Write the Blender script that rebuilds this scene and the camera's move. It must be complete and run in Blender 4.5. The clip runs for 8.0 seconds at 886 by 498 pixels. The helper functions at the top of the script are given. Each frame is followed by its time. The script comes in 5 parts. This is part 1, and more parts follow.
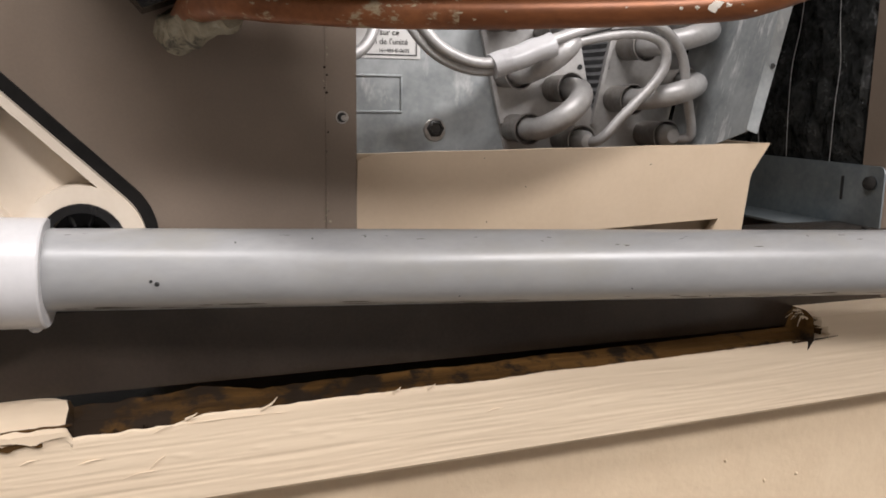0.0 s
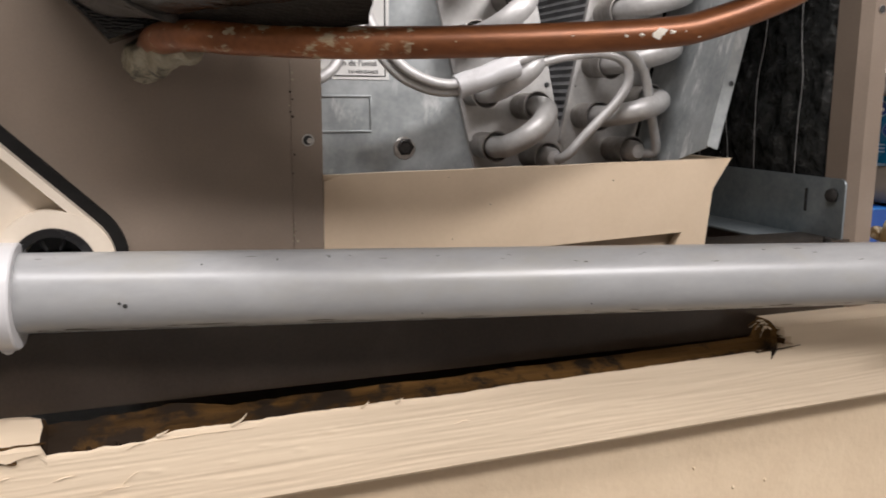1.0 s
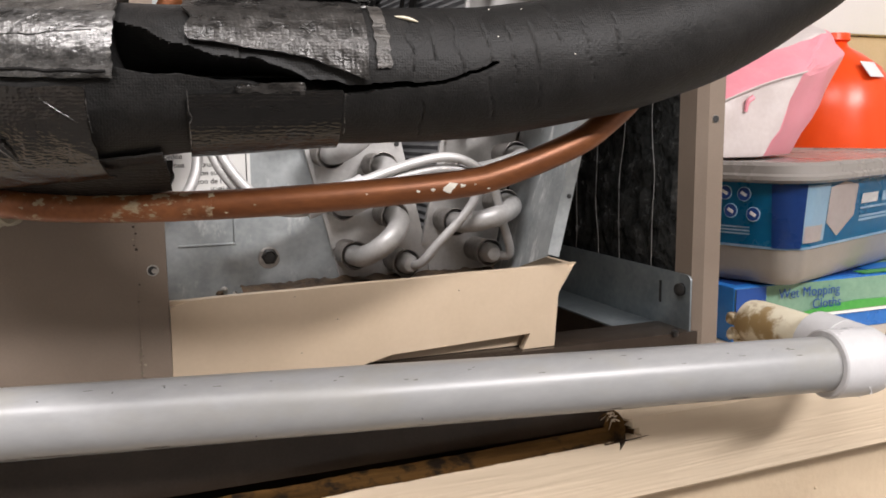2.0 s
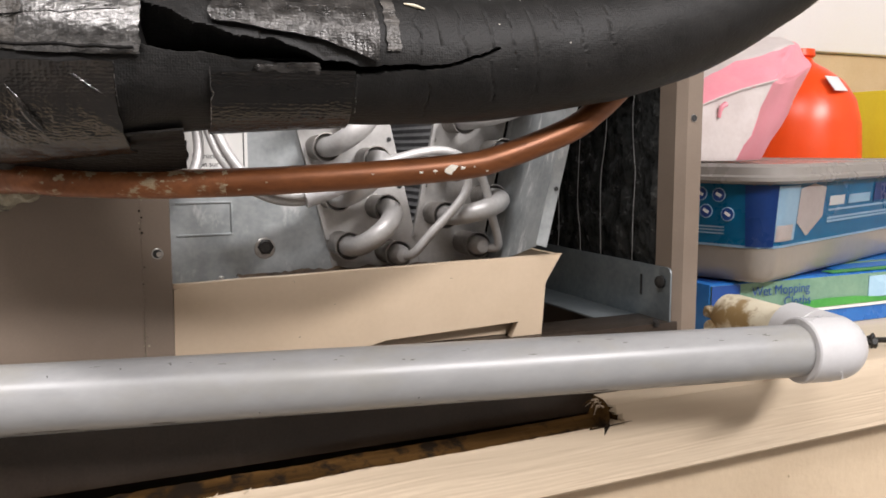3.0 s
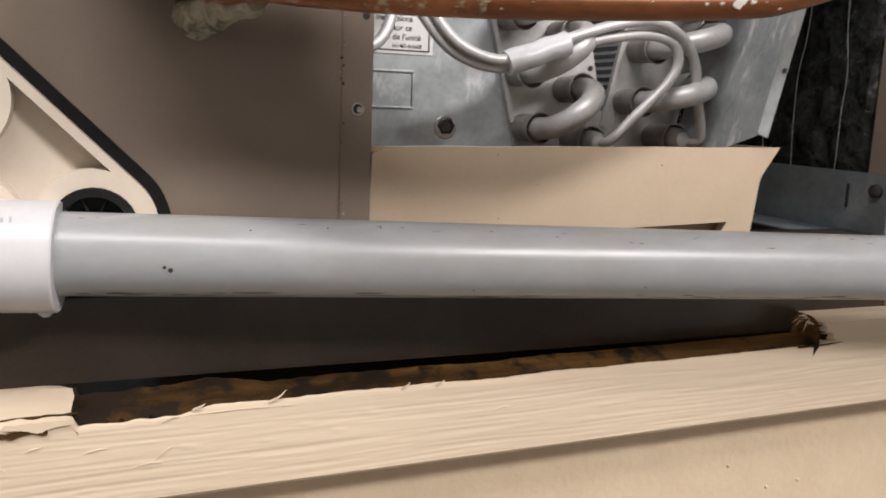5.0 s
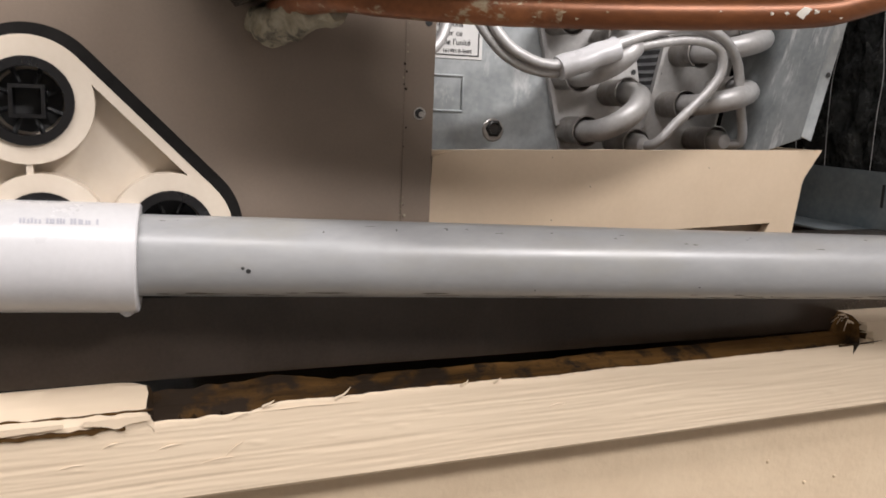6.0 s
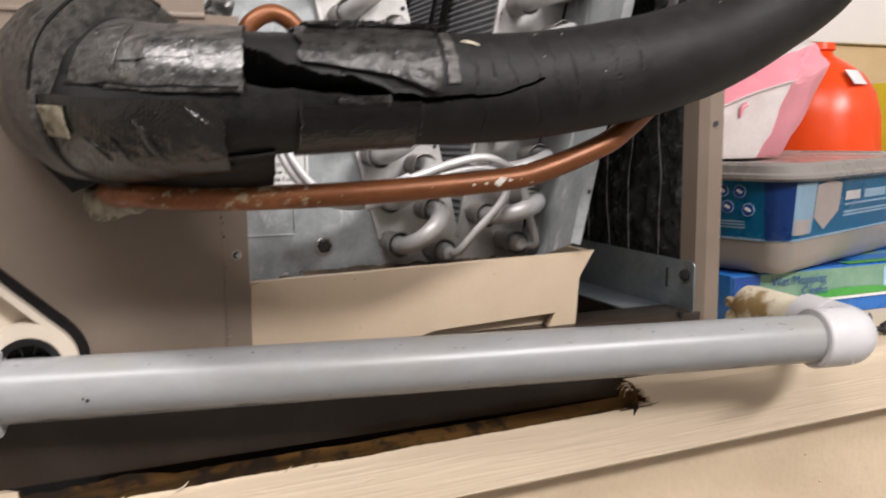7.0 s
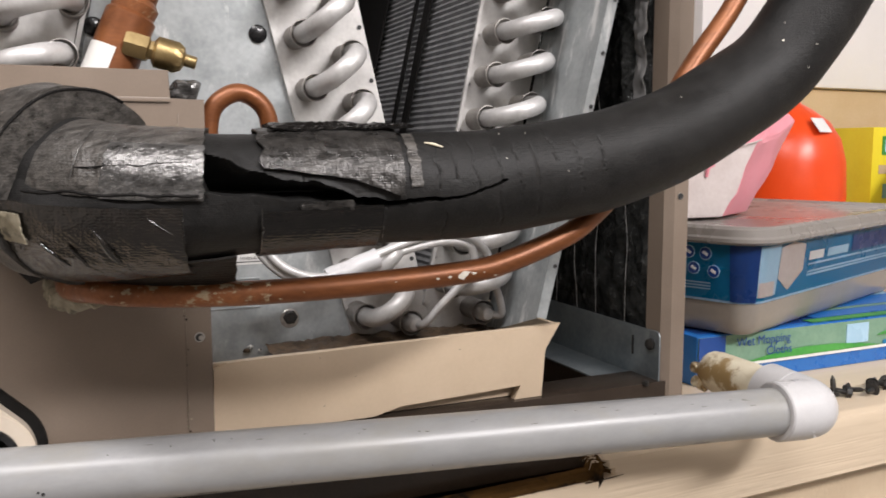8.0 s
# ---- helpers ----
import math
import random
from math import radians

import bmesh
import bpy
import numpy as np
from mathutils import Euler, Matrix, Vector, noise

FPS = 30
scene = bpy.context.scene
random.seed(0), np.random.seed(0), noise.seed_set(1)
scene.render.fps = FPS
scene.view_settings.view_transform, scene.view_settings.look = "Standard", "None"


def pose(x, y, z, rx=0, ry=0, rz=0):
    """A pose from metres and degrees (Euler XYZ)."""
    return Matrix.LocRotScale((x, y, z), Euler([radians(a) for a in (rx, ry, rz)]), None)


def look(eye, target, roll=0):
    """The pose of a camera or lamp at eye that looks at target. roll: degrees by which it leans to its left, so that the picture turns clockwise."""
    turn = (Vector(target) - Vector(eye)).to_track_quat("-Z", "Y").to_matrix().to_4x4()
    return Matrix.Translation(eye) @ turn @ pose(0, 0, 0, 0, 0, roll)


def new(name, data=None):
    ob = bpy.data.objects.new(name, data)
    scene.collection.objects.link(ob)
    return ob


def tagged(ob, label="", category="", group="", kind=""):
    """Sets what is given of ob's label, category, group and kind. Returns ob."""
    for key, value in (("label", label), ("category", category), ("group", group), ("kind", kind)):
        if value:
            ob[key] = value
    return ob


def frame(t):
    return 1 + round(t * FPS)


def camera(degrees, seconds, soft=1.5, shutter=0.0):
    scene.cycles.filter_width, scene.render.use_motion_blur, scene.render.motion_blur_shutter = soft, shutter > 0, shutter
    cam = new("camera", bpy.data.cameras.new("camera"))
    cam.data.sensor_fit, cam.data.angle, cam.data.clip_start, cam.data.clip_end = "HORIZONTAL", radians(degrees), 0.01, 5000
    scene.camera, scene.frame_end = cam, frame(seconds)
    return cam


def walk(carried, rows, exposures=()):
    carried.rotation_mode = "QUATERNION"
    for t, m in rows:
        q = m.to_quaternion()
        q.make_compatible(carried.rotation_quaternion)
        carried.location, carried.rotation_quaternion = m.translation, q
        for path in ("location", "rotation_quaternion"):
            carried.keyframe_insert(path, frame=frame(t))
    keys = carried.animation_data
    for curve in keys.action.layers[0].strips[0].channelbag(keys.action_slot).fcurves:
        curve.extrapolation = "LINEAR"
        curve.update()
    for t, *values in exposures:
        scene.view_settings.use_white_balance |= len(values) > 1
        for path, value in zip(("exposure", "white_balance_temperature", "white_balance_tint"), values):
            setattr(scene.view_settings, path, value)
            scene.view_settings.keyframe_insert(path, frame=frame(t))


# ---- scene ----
cam = camera(55.66, 8.0, soft=1.7, shutter=0.3)
# seconds, eye, yaw, pitch, roll
PATH = [
    (0, -0.0831, -0.3071, 1.0959, -19.94, -10.42, 0.85),
    (0.5, -0.0818, -0.3090, 1.0940, -19.63, -9.56, 1.00),
    (1, -0.0743, -0.3187, 1.1022, -20.16, -10.04, 0.28),
    (1.2, -0.0500, -0.3316, 1.1007, -20.08, -9.56, -0.45),
    (1.5, -0.0299, -0.3507, 1.1387, -20.98, -9.38, -0.81),
    (1.7, -0.0268, -0.3505, 1.1443, -21.45, -8.86, -0.72),
    (2.8, -0.0430, -0.3640, 1.1310, -23.78, -7.01, -0.21),
    (3, -0.0453, -0.3634, 1.1302, -24.16, -6.83, -0.11),
    (3.5, -0.0482, -0.3585, 1.1282, -24.17, -6.95, 0.24),
    (4, -0.0584, -0.3488, 1.1184, -23.38, -7.50, 0.67),
    (4.5, -0.0790, -0.3273, 1.0990, -22.12, -8.38, 1.50),
    (5, -0.0921, -0.3027, 1.0894, -20.90, -9.67, 2.24),
    (5.2, -0.0956, -0.2948, 1.0858, -20.71, -9.77, 2.26),
    (6.3, -0.1183, -0.3149, 1.1002, -20.88, -9.88, 2.19),
    (6.5, -0.1085, -0.3373, 1.1105, -21.10, -9.38, 1.51),
    (7, -0.0730, -0.3962, 1.1421, -22.69, -7.79, -0.64),
    (7.5, -0.0523, -0.4063, 1.1641, -24.31, -5.98, -1.17),
    (8, -0.0670, -0.3950, 1.1724, -24.39, -6.59, -0.04),
]


def eye_pose(x, y, z, yaw, pitch, roll):
    return pose(x, y, z, 90 + pitch, 0, yaw) @ pose(0, 0, 0, 0, 0, roll)


walk(cam, [(t, eye_pose(*r)) for t, *r in PATH],
     [(0.0, -0.22), (1.1, -0.20), (1.7, 0.0), (4.0, -0.02), (4.8, -0.2), (6.4, -0.2), (7.0, -0.1), (8.0, -0.14)])

# ---- light: two ceiling fixtures in front of the cabinet, in a closed room ----
world = bpy.data.worlds.new("world")
scene.world = world
world.use_nodes = True
world.node_tree.nodes["Background"].inputs[0].default_value = (1.0, 0.95, 0.88, 1)
world.node_tree.nodes["Background"].inputs[1].default_value = 0.02


def area(name, eye, target, sx, sy, watts, colour):
    lamp = bpy.data.lights.new(name, "AREA")
    lamp.shape, lamp.size, lamp.size_y, lamp.energy, lamp.color = "RECTANGLE", sx, sy, watts, colour
    ob = new(name, lamp)
    ob.matrix_world = look(eye, target)
    return ob


area("ceiling_lamp", (-0.45, -0.78, 2.34), (-0.08, -0.28, 1.05), 1.2, 0.14, 26, (1.0, 0.955, 0.96))
area("ceiling_lamp", (0.85, -1.72, 2.32), (0.10, -0.15, 1.05), 0.9, 0.18, 48, (1.0, 0.955, 0.96))

# ---- materials ----


def nodes_of(name):
    m = bpy.data.materials.new(name)
    m.use_nodes = True
    nt = m.node_tree
    return m, nt, nt.nodes["Principled BSDF"]


def rough_paint(name, a, b, rough=0.5, metal=0.0, scale=60.0, bump=0.1, fine=400.0, stain=None, stain_scale=12.0, stain_at=0.62,
                stretch=(1, 1, 1), spec=0.5, depth=0.001, rough_var=0.12, coat=0.0, stain_stretch=(1, 1, 1), stain_soft=0.08):
    """Two colours mixed by coarse and fine grain, optional stains, and a fine relief."""
    m, nt, bsdf = nodes_of(name)
    N, L = nt.nodes, nt.links
    co = N.new("ShaderNodeTexCoord")
    mp = N.new("ShaderNodeMapping")
    mp.inputs["Scale"].default_value = stretch
    L.new(co.outputs["Object"], mp.inputs["Vector"])
    n1 = N.new("ShaderNodeTexNoise")
    n1.inputs["Scale"].default_value, n1.inputs["Detail"].default_value, n1.inputs["Roughness"].default_value = scale, 6, 0.6
    n2 = N.new("ShaderNodeTexNoise")
    n2.inputs["Scale"].default_value, n2.inputs["Detail"].default_value = fine, 4
    for n in (n1, n2):
        L.new(mp.outputs[0], n.inputs["Vector"])
    mixf = N.new("ShaderNodeMath")
    mixf.operation = "MULTIPLY_ADD"
    L.new(n2.outputs["Fac"], mixf.inputs[0])
    mixf.inputs[1].default_value = 0.4
    L.new(n1.outputs["Fac"], mixf.inputs[2])
    ramp = N.new("ShaderNodeValToRGB")
    ramp.color_ramp.elements[0].position, ramp.color_ramp.elements[0].color = 0.5, (*a, 1)
    ramp.color_ramp.elements[1].position, ramp.color_ramp.elements[1].color = 0.9, (*b, 1)
    L.new(mixf.outputs[0], ramp.inputs["Fac"])
    colour = ramp.outputs["Color"]
    if stain:
        n3 = N.new("ShaderNodeTexNoise")
        n3.inputs["Scale"].default_value, n3.inputs["Detail"].default_value, n3.inputs["Roughness"].default_value = stain_scale, 8, 0.65
        m3 = N.new("ShaderNodeMapping")
        m3.inputs["Scale"].default_value = stain_stretch
        L.new(co.outputs["Object"], m3.inputs["Vector"])
        L.new(m3.outputs[0], n3.inputs["Vector"])
        r3 = N.new("ShaderNodeValToRGB")
        r3.color_ramp.elements[0].position, r3.color_ramp.elements[1].position = stain_at, stain_at + stain_soft
        L.new(n3.outputs["Fac"], r3.inputs["Fac"])
        mx = N.new("ShaderNodeMix")
        mx.data_type = "RGBA"
        L.new(r3.outputs["Color"], mx.inputs["Factor"])
        L.new(colour, mx.inputs[6])
        mx.inputs[7].default_value = (*stain, 1)
        colour = mx.outputs[2]
    L.new(colour, bsdf.inputs["Base Color"])
    rr = N.new("ShaderNodeMapRange")
    rr.inputs["To Min"].default_value, rr.inputs["To Max"].default_value = max(0.02, rough - rough_var), min(1, rough + rough_var)
    L.new(n1.outputs["Fac"], rr.inputs["Value"])
    L.new(rr.outputs[0], bsdf.inputs["Roughness"])
    bsdf.inputs["Metallic"].default_value = metal
    bsdf.inputs["Specular IOR Level"].default_value = spec
    bsdf.inputs["Coat Weight"].default_value = coat
    if bump:
        bp = N.new("ShaderNodeBump")
        bp.inputs["Strength"].default_value, bp.inputs["Distance"].default_value = bump, depth
        L.new(mixf.outputs[0], bp.inputs["Height"])
        L.new(bp.outputs[0], bsdf.inputs["Normal"])
    return m


M = {}
M["cabinet"] = rough_paint("taupe_enamel", (0.206, 0.160, 0.124), (0.238, 0.187, 0.146), 0.36, 0.0, 25, 0.05, 900, depth=0.0004)
# darkened taupe: the drain pipe's shade put into the rail's colour; also for chips
M["cabinet_dark"] = rough_paint("taupe_shade_and_chip", (0.030, 0.0215, 0.016), (0.046, 0.0345, 0.0265), 0.22, 0.0, 25, 0.05, 700, stain=(0.055, 0.042, 0.033), stain_scale=20, stain_at=0.62)
M["galv"] = rough_paint("galvanised_steel", (0.275, 0.298, 0.302), (0.42, 0.442, 0.446), 0.46, 0.35, 55, 0.1, 380, stain=(0.62, 0.63, 0.62), stain_scale=60, stain_at=0.60, stain_soft=0.12, stain_stretch=(1.3, 1.3, 0.55), depth=0.0005, rough_var=0.2)
M["galv_streaked"] = rough_paint("streaked_galvanised_steel", (0.275, 0.298, 0.302), (0.42, 0.442, 0.446), 0.46, 0.3, 55, 0.1, 380, stain=(0.70, 0.71, 0.70), stain_scale=110, stain_at=0.55, stain_soft=0.10, stain_stretch=(1.0, 1.0, 0.14), depth=0.0005, rough_var=0.2)
M["tan_crust"] = rough_paint("tan_crust", (0.27, 0.205, 0.125), (0.46, 0.37, 0.25), 0.65, 0.0, 260, 0.4, 900)
M["scale_crust"] = rough_paint("mineral_crust", (0.50, 0.47, 0.42), (0.74, 0.73, 0.70), 0.7, 0.0, 200, 0.5, 700)
M["galv_dark"] = rough_paint("galvanised_bracket", (0.22, 0.26, 0.28), (0.34, 0.38, 0.40), 0.4, 0.7, 50, 0.08, 350, depth=0.0004)
M["sheet"] = rough_paint("tube_sheet_aluminium", (0.46, 0.448, 0.435), (0.62, 0.61, 0.59), 0.45, 0.45, 60, 0.08, 500, stain=(0.42, 0.36, 0.30), stain_scale=30, stain_at=0.64, depth=0.0004)
M["alu"] = rough_paint("return_bend_aluminium", (0.49, 0.48, 0.47), (0.63, 0.62, 0.61), 0.46, 0.35, 90, 0.12, 600, depth=0.0005)
M["stub"] = rough_paint("stub_aluminium", (0.22, 0.20, 0.18), (0.38, 0.36, 0.34), 0.5, 0.6, 90, 0.1, 500)
M["pan"] = rough_paint("cream_plastic_pan", (0.60, 0.475, 0.34), (0.65, 0.52, 0.38), 0.42, 0.0, 30, 0.04, 500, depth=0.0003)
M["boss"] = rough_paint("cream_plastic", (0.58, 0.50, 0.405), (0.63, 0.555, 0.46), 0.4, 0.0, 40, 0.04, 500, depth=0.0003)
M["pipe"] = rough_paint("grey_pipe", (0.285, 0.288, 0.290), (0.325, 0.327, 0.329), 0.33, 0.0, 120, 0.06, 600, stretch=(0.4, 1, 1), depth=0.0003, rough_var=0.08, stain=(0.298, 0.288, 0.258), stain_scale=22, stain_at=0.50, stain_soft=0.2, stain_stretch=(0.5, 1, 1))
M["faint_print"] = rough_paint("faint_grey_print", (0.36, 0.36, 0.40), (0.42, 0.42, 0.46), 0.4, 0.0, 60, 0.0)
M["grime"] = rough_paint("grey_grime", (0.07, 0.062, 0.052), (0.12, 0.11, 0.095), 0.75, 0.0, 200, 0.1, 700)
M["pvc"] = rough_paint("white_pvc", (0.53, 0.525, 0.53), (0.59, 0.585, 0.59), 0.3, 0.0, 30, 0.04, 500, stain=(0.72, 0.66, 0.58), stain_scale=30, stain_at=0.66, depth=0.0003)
M["stub_pipe"] = rough_paint("glue_stained_pvc", (0.70, 0.62, 0.45), (0.78, 0.72, 0.56), 0.4, 0.0, 50, 0.1, 300, stain=(0.34, 0.23, 0.10), stain_scale=38, stain_at=0.52)
M["black"] = rough_paint("black_plastic", (0.004, 0.004, 0.0045), (0.008, 0.008, 0.009), 0.25, 0.0, 60, 0.04, 500)
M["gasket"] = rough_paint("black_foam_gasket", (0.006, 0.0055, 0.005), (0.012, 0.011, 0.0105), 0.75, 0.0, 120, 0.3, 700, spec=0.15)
M["foam"] = rough_paint("black_foam_rubber", (0.0080, 0.0078, 0.0075), (0.0175, 0.0169, 0.0162), 0.52, 0.0, 130, 0.4, 1000, depth=0.0008, spec=0.24)
M["tape"] = rough_paint("worn_foil_tape", (0.014, 0.0133, 0.0125), (0.065, 0.061, 0.057), 0.3, 0.4, 240, 0.45, 1300, depth=0.0006, rough_var=0.2, stretch=(0.5, 1, 1))
M["cloth"] = rough_paint("faded_cloth_tape", (0.022, 0.0205, 0.0185), (0.115, 0.106, 0.096), 0.38, 0.15, 420, 0.6, 1700, depth=0.0006, rough_var=0.28, stretch=(0.22, 1, 1), stain=(0.028, 0.025, 0.022), stain_scale=55, stain_at=0.52, stain_soft=0.2)
M["tape_sheen"] = rough_paint("rubbed_black_tape", (0.004, 0.0034, 0.003), (0.019, 0.0155, 0.0128), 0.16, 0.0, 190, 0.3, 1500, depth=0.0007, rough_var=0.14, stretch=(0.5, 1, 1), spec=0.8)
M["cloth_black"] = rough_paint("black_woven_cloth", (0.006, 0.0052, 0.0045), (0.020, 0.0172, 0.015), 0.5, 0.0, 300, 0.3, 1500, depth=0.0005, stretch=(0.6, 1, 1), spec=0.2)
M["tape_dark"] = rough_paint("black_tape", (0.0025, 0.0025, 0.0026), (0.011, 0.0098, 0.009), 0.16, 0.0, 400, 0.12, 1800, depth=0.0004, rough_var=0.12, stretch=(0.5, 1, 1), spec=0.45)
M["foil"] = rough_paint("silver_foil_tape", (0.03, 0.029, 0.028), (0.19, 0.186, 0.18), 0.26, 0.6, 330, 0.40, 1400, depth=0.0006, rough_var=0.2, stretch=(0.3, 1, 1))


def weave(mat, scale, strength, stretch):
    """Adds a cloth-like relief of small cells over a material's own bump."""
    nt = mat.node_tree
    N, L = nt.nodes, nt.links
    co, mp, vo = N.new("ShaderNodeTexCoord"), N.new("ShaderNodeMapping"), N.new("ShaderNodeTexVoronoi")
    mp.inputs["Scale"].default_value = stretch
    vo.inputs["Scale"].default_value, vo.inputs["Randomness"].default_value = scale, 0.45
    L.new(co.outputs["Object"], mp.inputs["Vector"])
    L.new(mp.outputs[0], vo.inputs["Vector"])
    old = N["Bump"]
    bp = N.new("ShaderNodeBump")
    bp.inputs["Strength"].default_value, bp.inputs["Distance"].default_value = strength, 0.0004
    L.new(vo.outputs["Distance"], bp.inputs["Height"])
    L.new(old.outputs[0], bp.inputs["Normal"])
    L.new(bp.outputs[0], N["Principled BSDF"].inputs["Normal"])


weave(M["tape_dark"], 1000, 0.6, (0.55, 0.8, 1.0))
weave(M["tape_sheen"], 1000, 0.5, (0.7, 0.9, 1.0))
weave(M["cloth_black"], 900, 0.5, (0.8, 0.9, 1.0))
weave(M["cloth"], 1000, 0.4, (0.7, 0.9, 1.0))
weave(M["tape"], 1100, 0.3, (0.8, 1.0, 1.0))
weave(M["foil"], 900, 0.2, (1.0, 0.8, 0.6))
weave(M["foam"], 1300, 0.25, (1.0, 1.0, 1.0))
M["copper"] = rough_paint("aged_copper", (0.150, 0.050, 0.017), (0.272, 0.097, 0.033), 0.40, 0.35, 70, 0.1, 600, stretch=(0.35, 1, 1), depth=0.0003)
M["corroded"] = rough_paint("corroded_copper", (0.165, 0.058, 0.022), (0.30, 0.112, 0.042), 0.40, 0.35, 70, 0.15, 600, stain=(0.40, 0.32, 0.21), stain_scale=230, stain_at=0.565, stain_stretch=(0.6, 1, 1))
M["putty"] = rough_paint("greenish_putty", (0.19, 0.165, 0.11), (0.40, 0.36, 0.27), 0.6, 0.0, 120, 0.6, 500, stain=(0.08, 0.07, 0.05), stain_scale=130, stain_at=0.54)
M["brass"] = rough_paint("brass", (0.30, 0.215, 0.10), (0.42, 0.315, 0.15), 0.38, 0.85, 90, 0.1, 600)
M["white_paint"] = rough_paint("paint_splash", (0.75, 0.70, 0.60), (0.84, 0.80, 0.72), 0.5, 0.0, 90, 0.2, 600)
M["fins"] = rough_paint("coil_fins", (0.26, 0.26, 0.265), (0.42, 0.42, 0.425), 0.5, 0.4, 120, 0.1, 900)
M["lining"] = rough_paint("black_foil_lining", (0.018, 0.019, 0.018), (0.11, 0.113, 0.11), 0.24, 0.55, 110, 1.0, 350, depth=0.0025, rough_var=0.16)
M["sludge"] = rough_paint("rust_sludge", (0.03, 0.018, 0.01), (0.13, 0.085, 0.05), 0.6, 0.0, 120, 0.5, 500, stain=(0.30, 0.24, 0.17), stain_scale=80, stain_at=0.6)
M["label"] = rough_paint("paper_label", (0.74, 0.73, 0.70), (0.78, 0.77, 0.74), 0.55, 0.0, 60, 0.02, 500)
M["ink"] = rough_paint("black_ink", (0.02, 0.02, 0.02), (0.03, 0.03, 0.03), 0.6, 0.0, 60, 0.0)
M["screw"] = rough_paint("zinc_screw", (0.40, 0.38, 0.36), (0.60, 0.58, 0.55), 0.35, 0.8, 200, 0.1, 600)
M["dark_screw"] = rough_paint("dark_screw", (0.02, 0.02, 0.02), (0.06, 0.055, 0.05), 0.45, 0.4, 200, 0.2, 600)
M["paint"] = rough_paint("cream_house_paint", (0.62, 0.50, 0.365), (0.68, 0.56, 0.415), 0.52, 0.0, 60, 0.2, 420, stretch=(0.06, 1, 1), depth=0.0006, stain=(0.60, 0.585, 0.46), stain_scale=11, stain_at=0.66)
M["wallpaint"] = rough_paint("cream_wall_paint", (0.63, 0.495, 0.345), (0.68, 0.545, 0.385), 0.45, 0.0, 30, 0.7, 260, depth=0.0012)
M["raw_wood"] = rough_paint("raw_stained_wood", (0.010, 0.0055, 0.0022), (0.125, 0.064, 0.019), 0.78, 0.0, 60, 0.8, 300, stretch=(0.1, 1, 1), stain=(0.02, 0.013, 0.008), stain_scale=45, stain_at=0.50, depth=0.002, spec=0.1)
M["room"] = rough_paint("room_paint", (0.45, 0.43, 0.40), (0.49, 0.47, 0.44), 0.6, 0.0, 8, 0.05, 200)
M["floor"] = rough_paint("concrete_floor", (0.16, 0.155, 0.145), (0.22, 0.21, 0.20), 0.7, 0.0, 8, 0.1, 100)
M["tub"] = rough_paint("translucent_grey_plastic", (0.235, 0.212, 0.185), (0.26, 0.235, 0.21), 0.22, 0.0, 20, 0.05, 300)
M["lid"] = rough_paint("grey_plastic_lid", (0.235, 0.217, 0.20), (0.26, 0.24, 0.222), 0.28, 0.0, 20, 0.05, 300)
M["teal"] = rough_paint("teal_print", (0.004, 0.17, 0.37), (0.006, 0.205, 0.43), 0.3, 0.0, 20, 0.02, 300)
M["navy"] = rough_paint("navy_print", (0.012, 0.05, 0.22), (0.018, 0.07, 0.28), 0.3, 0.0, 20, 0.02, 300)
M["sky"] = rough_paint("pale_blue_print", (0.36, 0.56, 0.72), (0.44, 0.64, 0.78), 0.3, 0.0, 20, 0.02, 300)
M["blue"] = rough_paint("bright_blue_print", (0.016, 0.13, 0.46), (0.025, 0.18, 0.53), 0.3, 0.0, 20, 0.02, 300)
M["green"] = rough_paint("green_print", (0.03, 0.25, 0.04), (0.08, 0.36, 0.07), 0.3, 0.0, 25, 0.02, 300)
M["mint"] = rough_paint("pale_green_print", (0.14, 0.27, 0.19), (0.22, 0.36, 0.26), 0.3, 0.0, 25, 0.02, 300)
M["white_print"] = rough_paint("white_print", (0.74, 0.74, 0.74), (0.8, 0.8, 0.8), 0.35, 0.0, 20, 0.02, 300)
M["orange"] = rough_paint("orange_plastic", (0.80, 0.065, 0.006), (0.85, 0.08, 0.01), 0.32, 0.0, 20, 0.03, 300)
M["pink"] = rough_paint("pink_film", (0.78, 0.27, 0.33), (0.82, 0.33, 0.39), 0.35, 0.0, 20, 0.1, 300)
M["film"] = rough_paint("milky_film", (0.56, 0.49, 0.47), (0.66, 0.60, 0.58), 0.35, 0.0, 20, 0.1, 300)
M["yellow"] = rough_paint("yellow_carton", (0.78, 0.62, 0.02), (0.84, 0.70, 0.03), 0.4, 0.0, 20, 0.03, 300)
M["card"] = rough_paint("tan_cardboard", (0.50, 0.36, 0.20), (0.56, 0.42, 0.25), 0.7, 0.0, 20, 0.05, 300)
M["paper"] = rough_paint("white_paper", (0.72, 0.70, 0.69), (0.76, 0.74, 0.73), 0.6, 0.0, 8, 0.05, 300)

# ---- building helpers ----


def finish(name, bm, mat, parent=None, smooth=True):
    me = bpy.data.meshes.new(name)
    bmesh.ops.recalc_face_normals(bm, faces=bm.faces[:])
    bm.to_mesh(me)
    bm.free()
    for p in me.polygons:
        p.use_smooth = smooth
    if smooth:
        me.set_sharp_from_angle(angle=radians(35))
    for x in mat if isinstance(mat, (list, tuple)) else (mat,):
        me.materials.append(M[x])
    ob = new(name, me)
    ob.parent = parent
    return ob


def part(name, bm, mat, parent, label="", smooth=True):
    return tagged(finish(name, bm, mat, parent, smooth), label=label)


def thing(name, label, category, group="", kind=""):
    return tagged(new(name), label, category, group, kind)


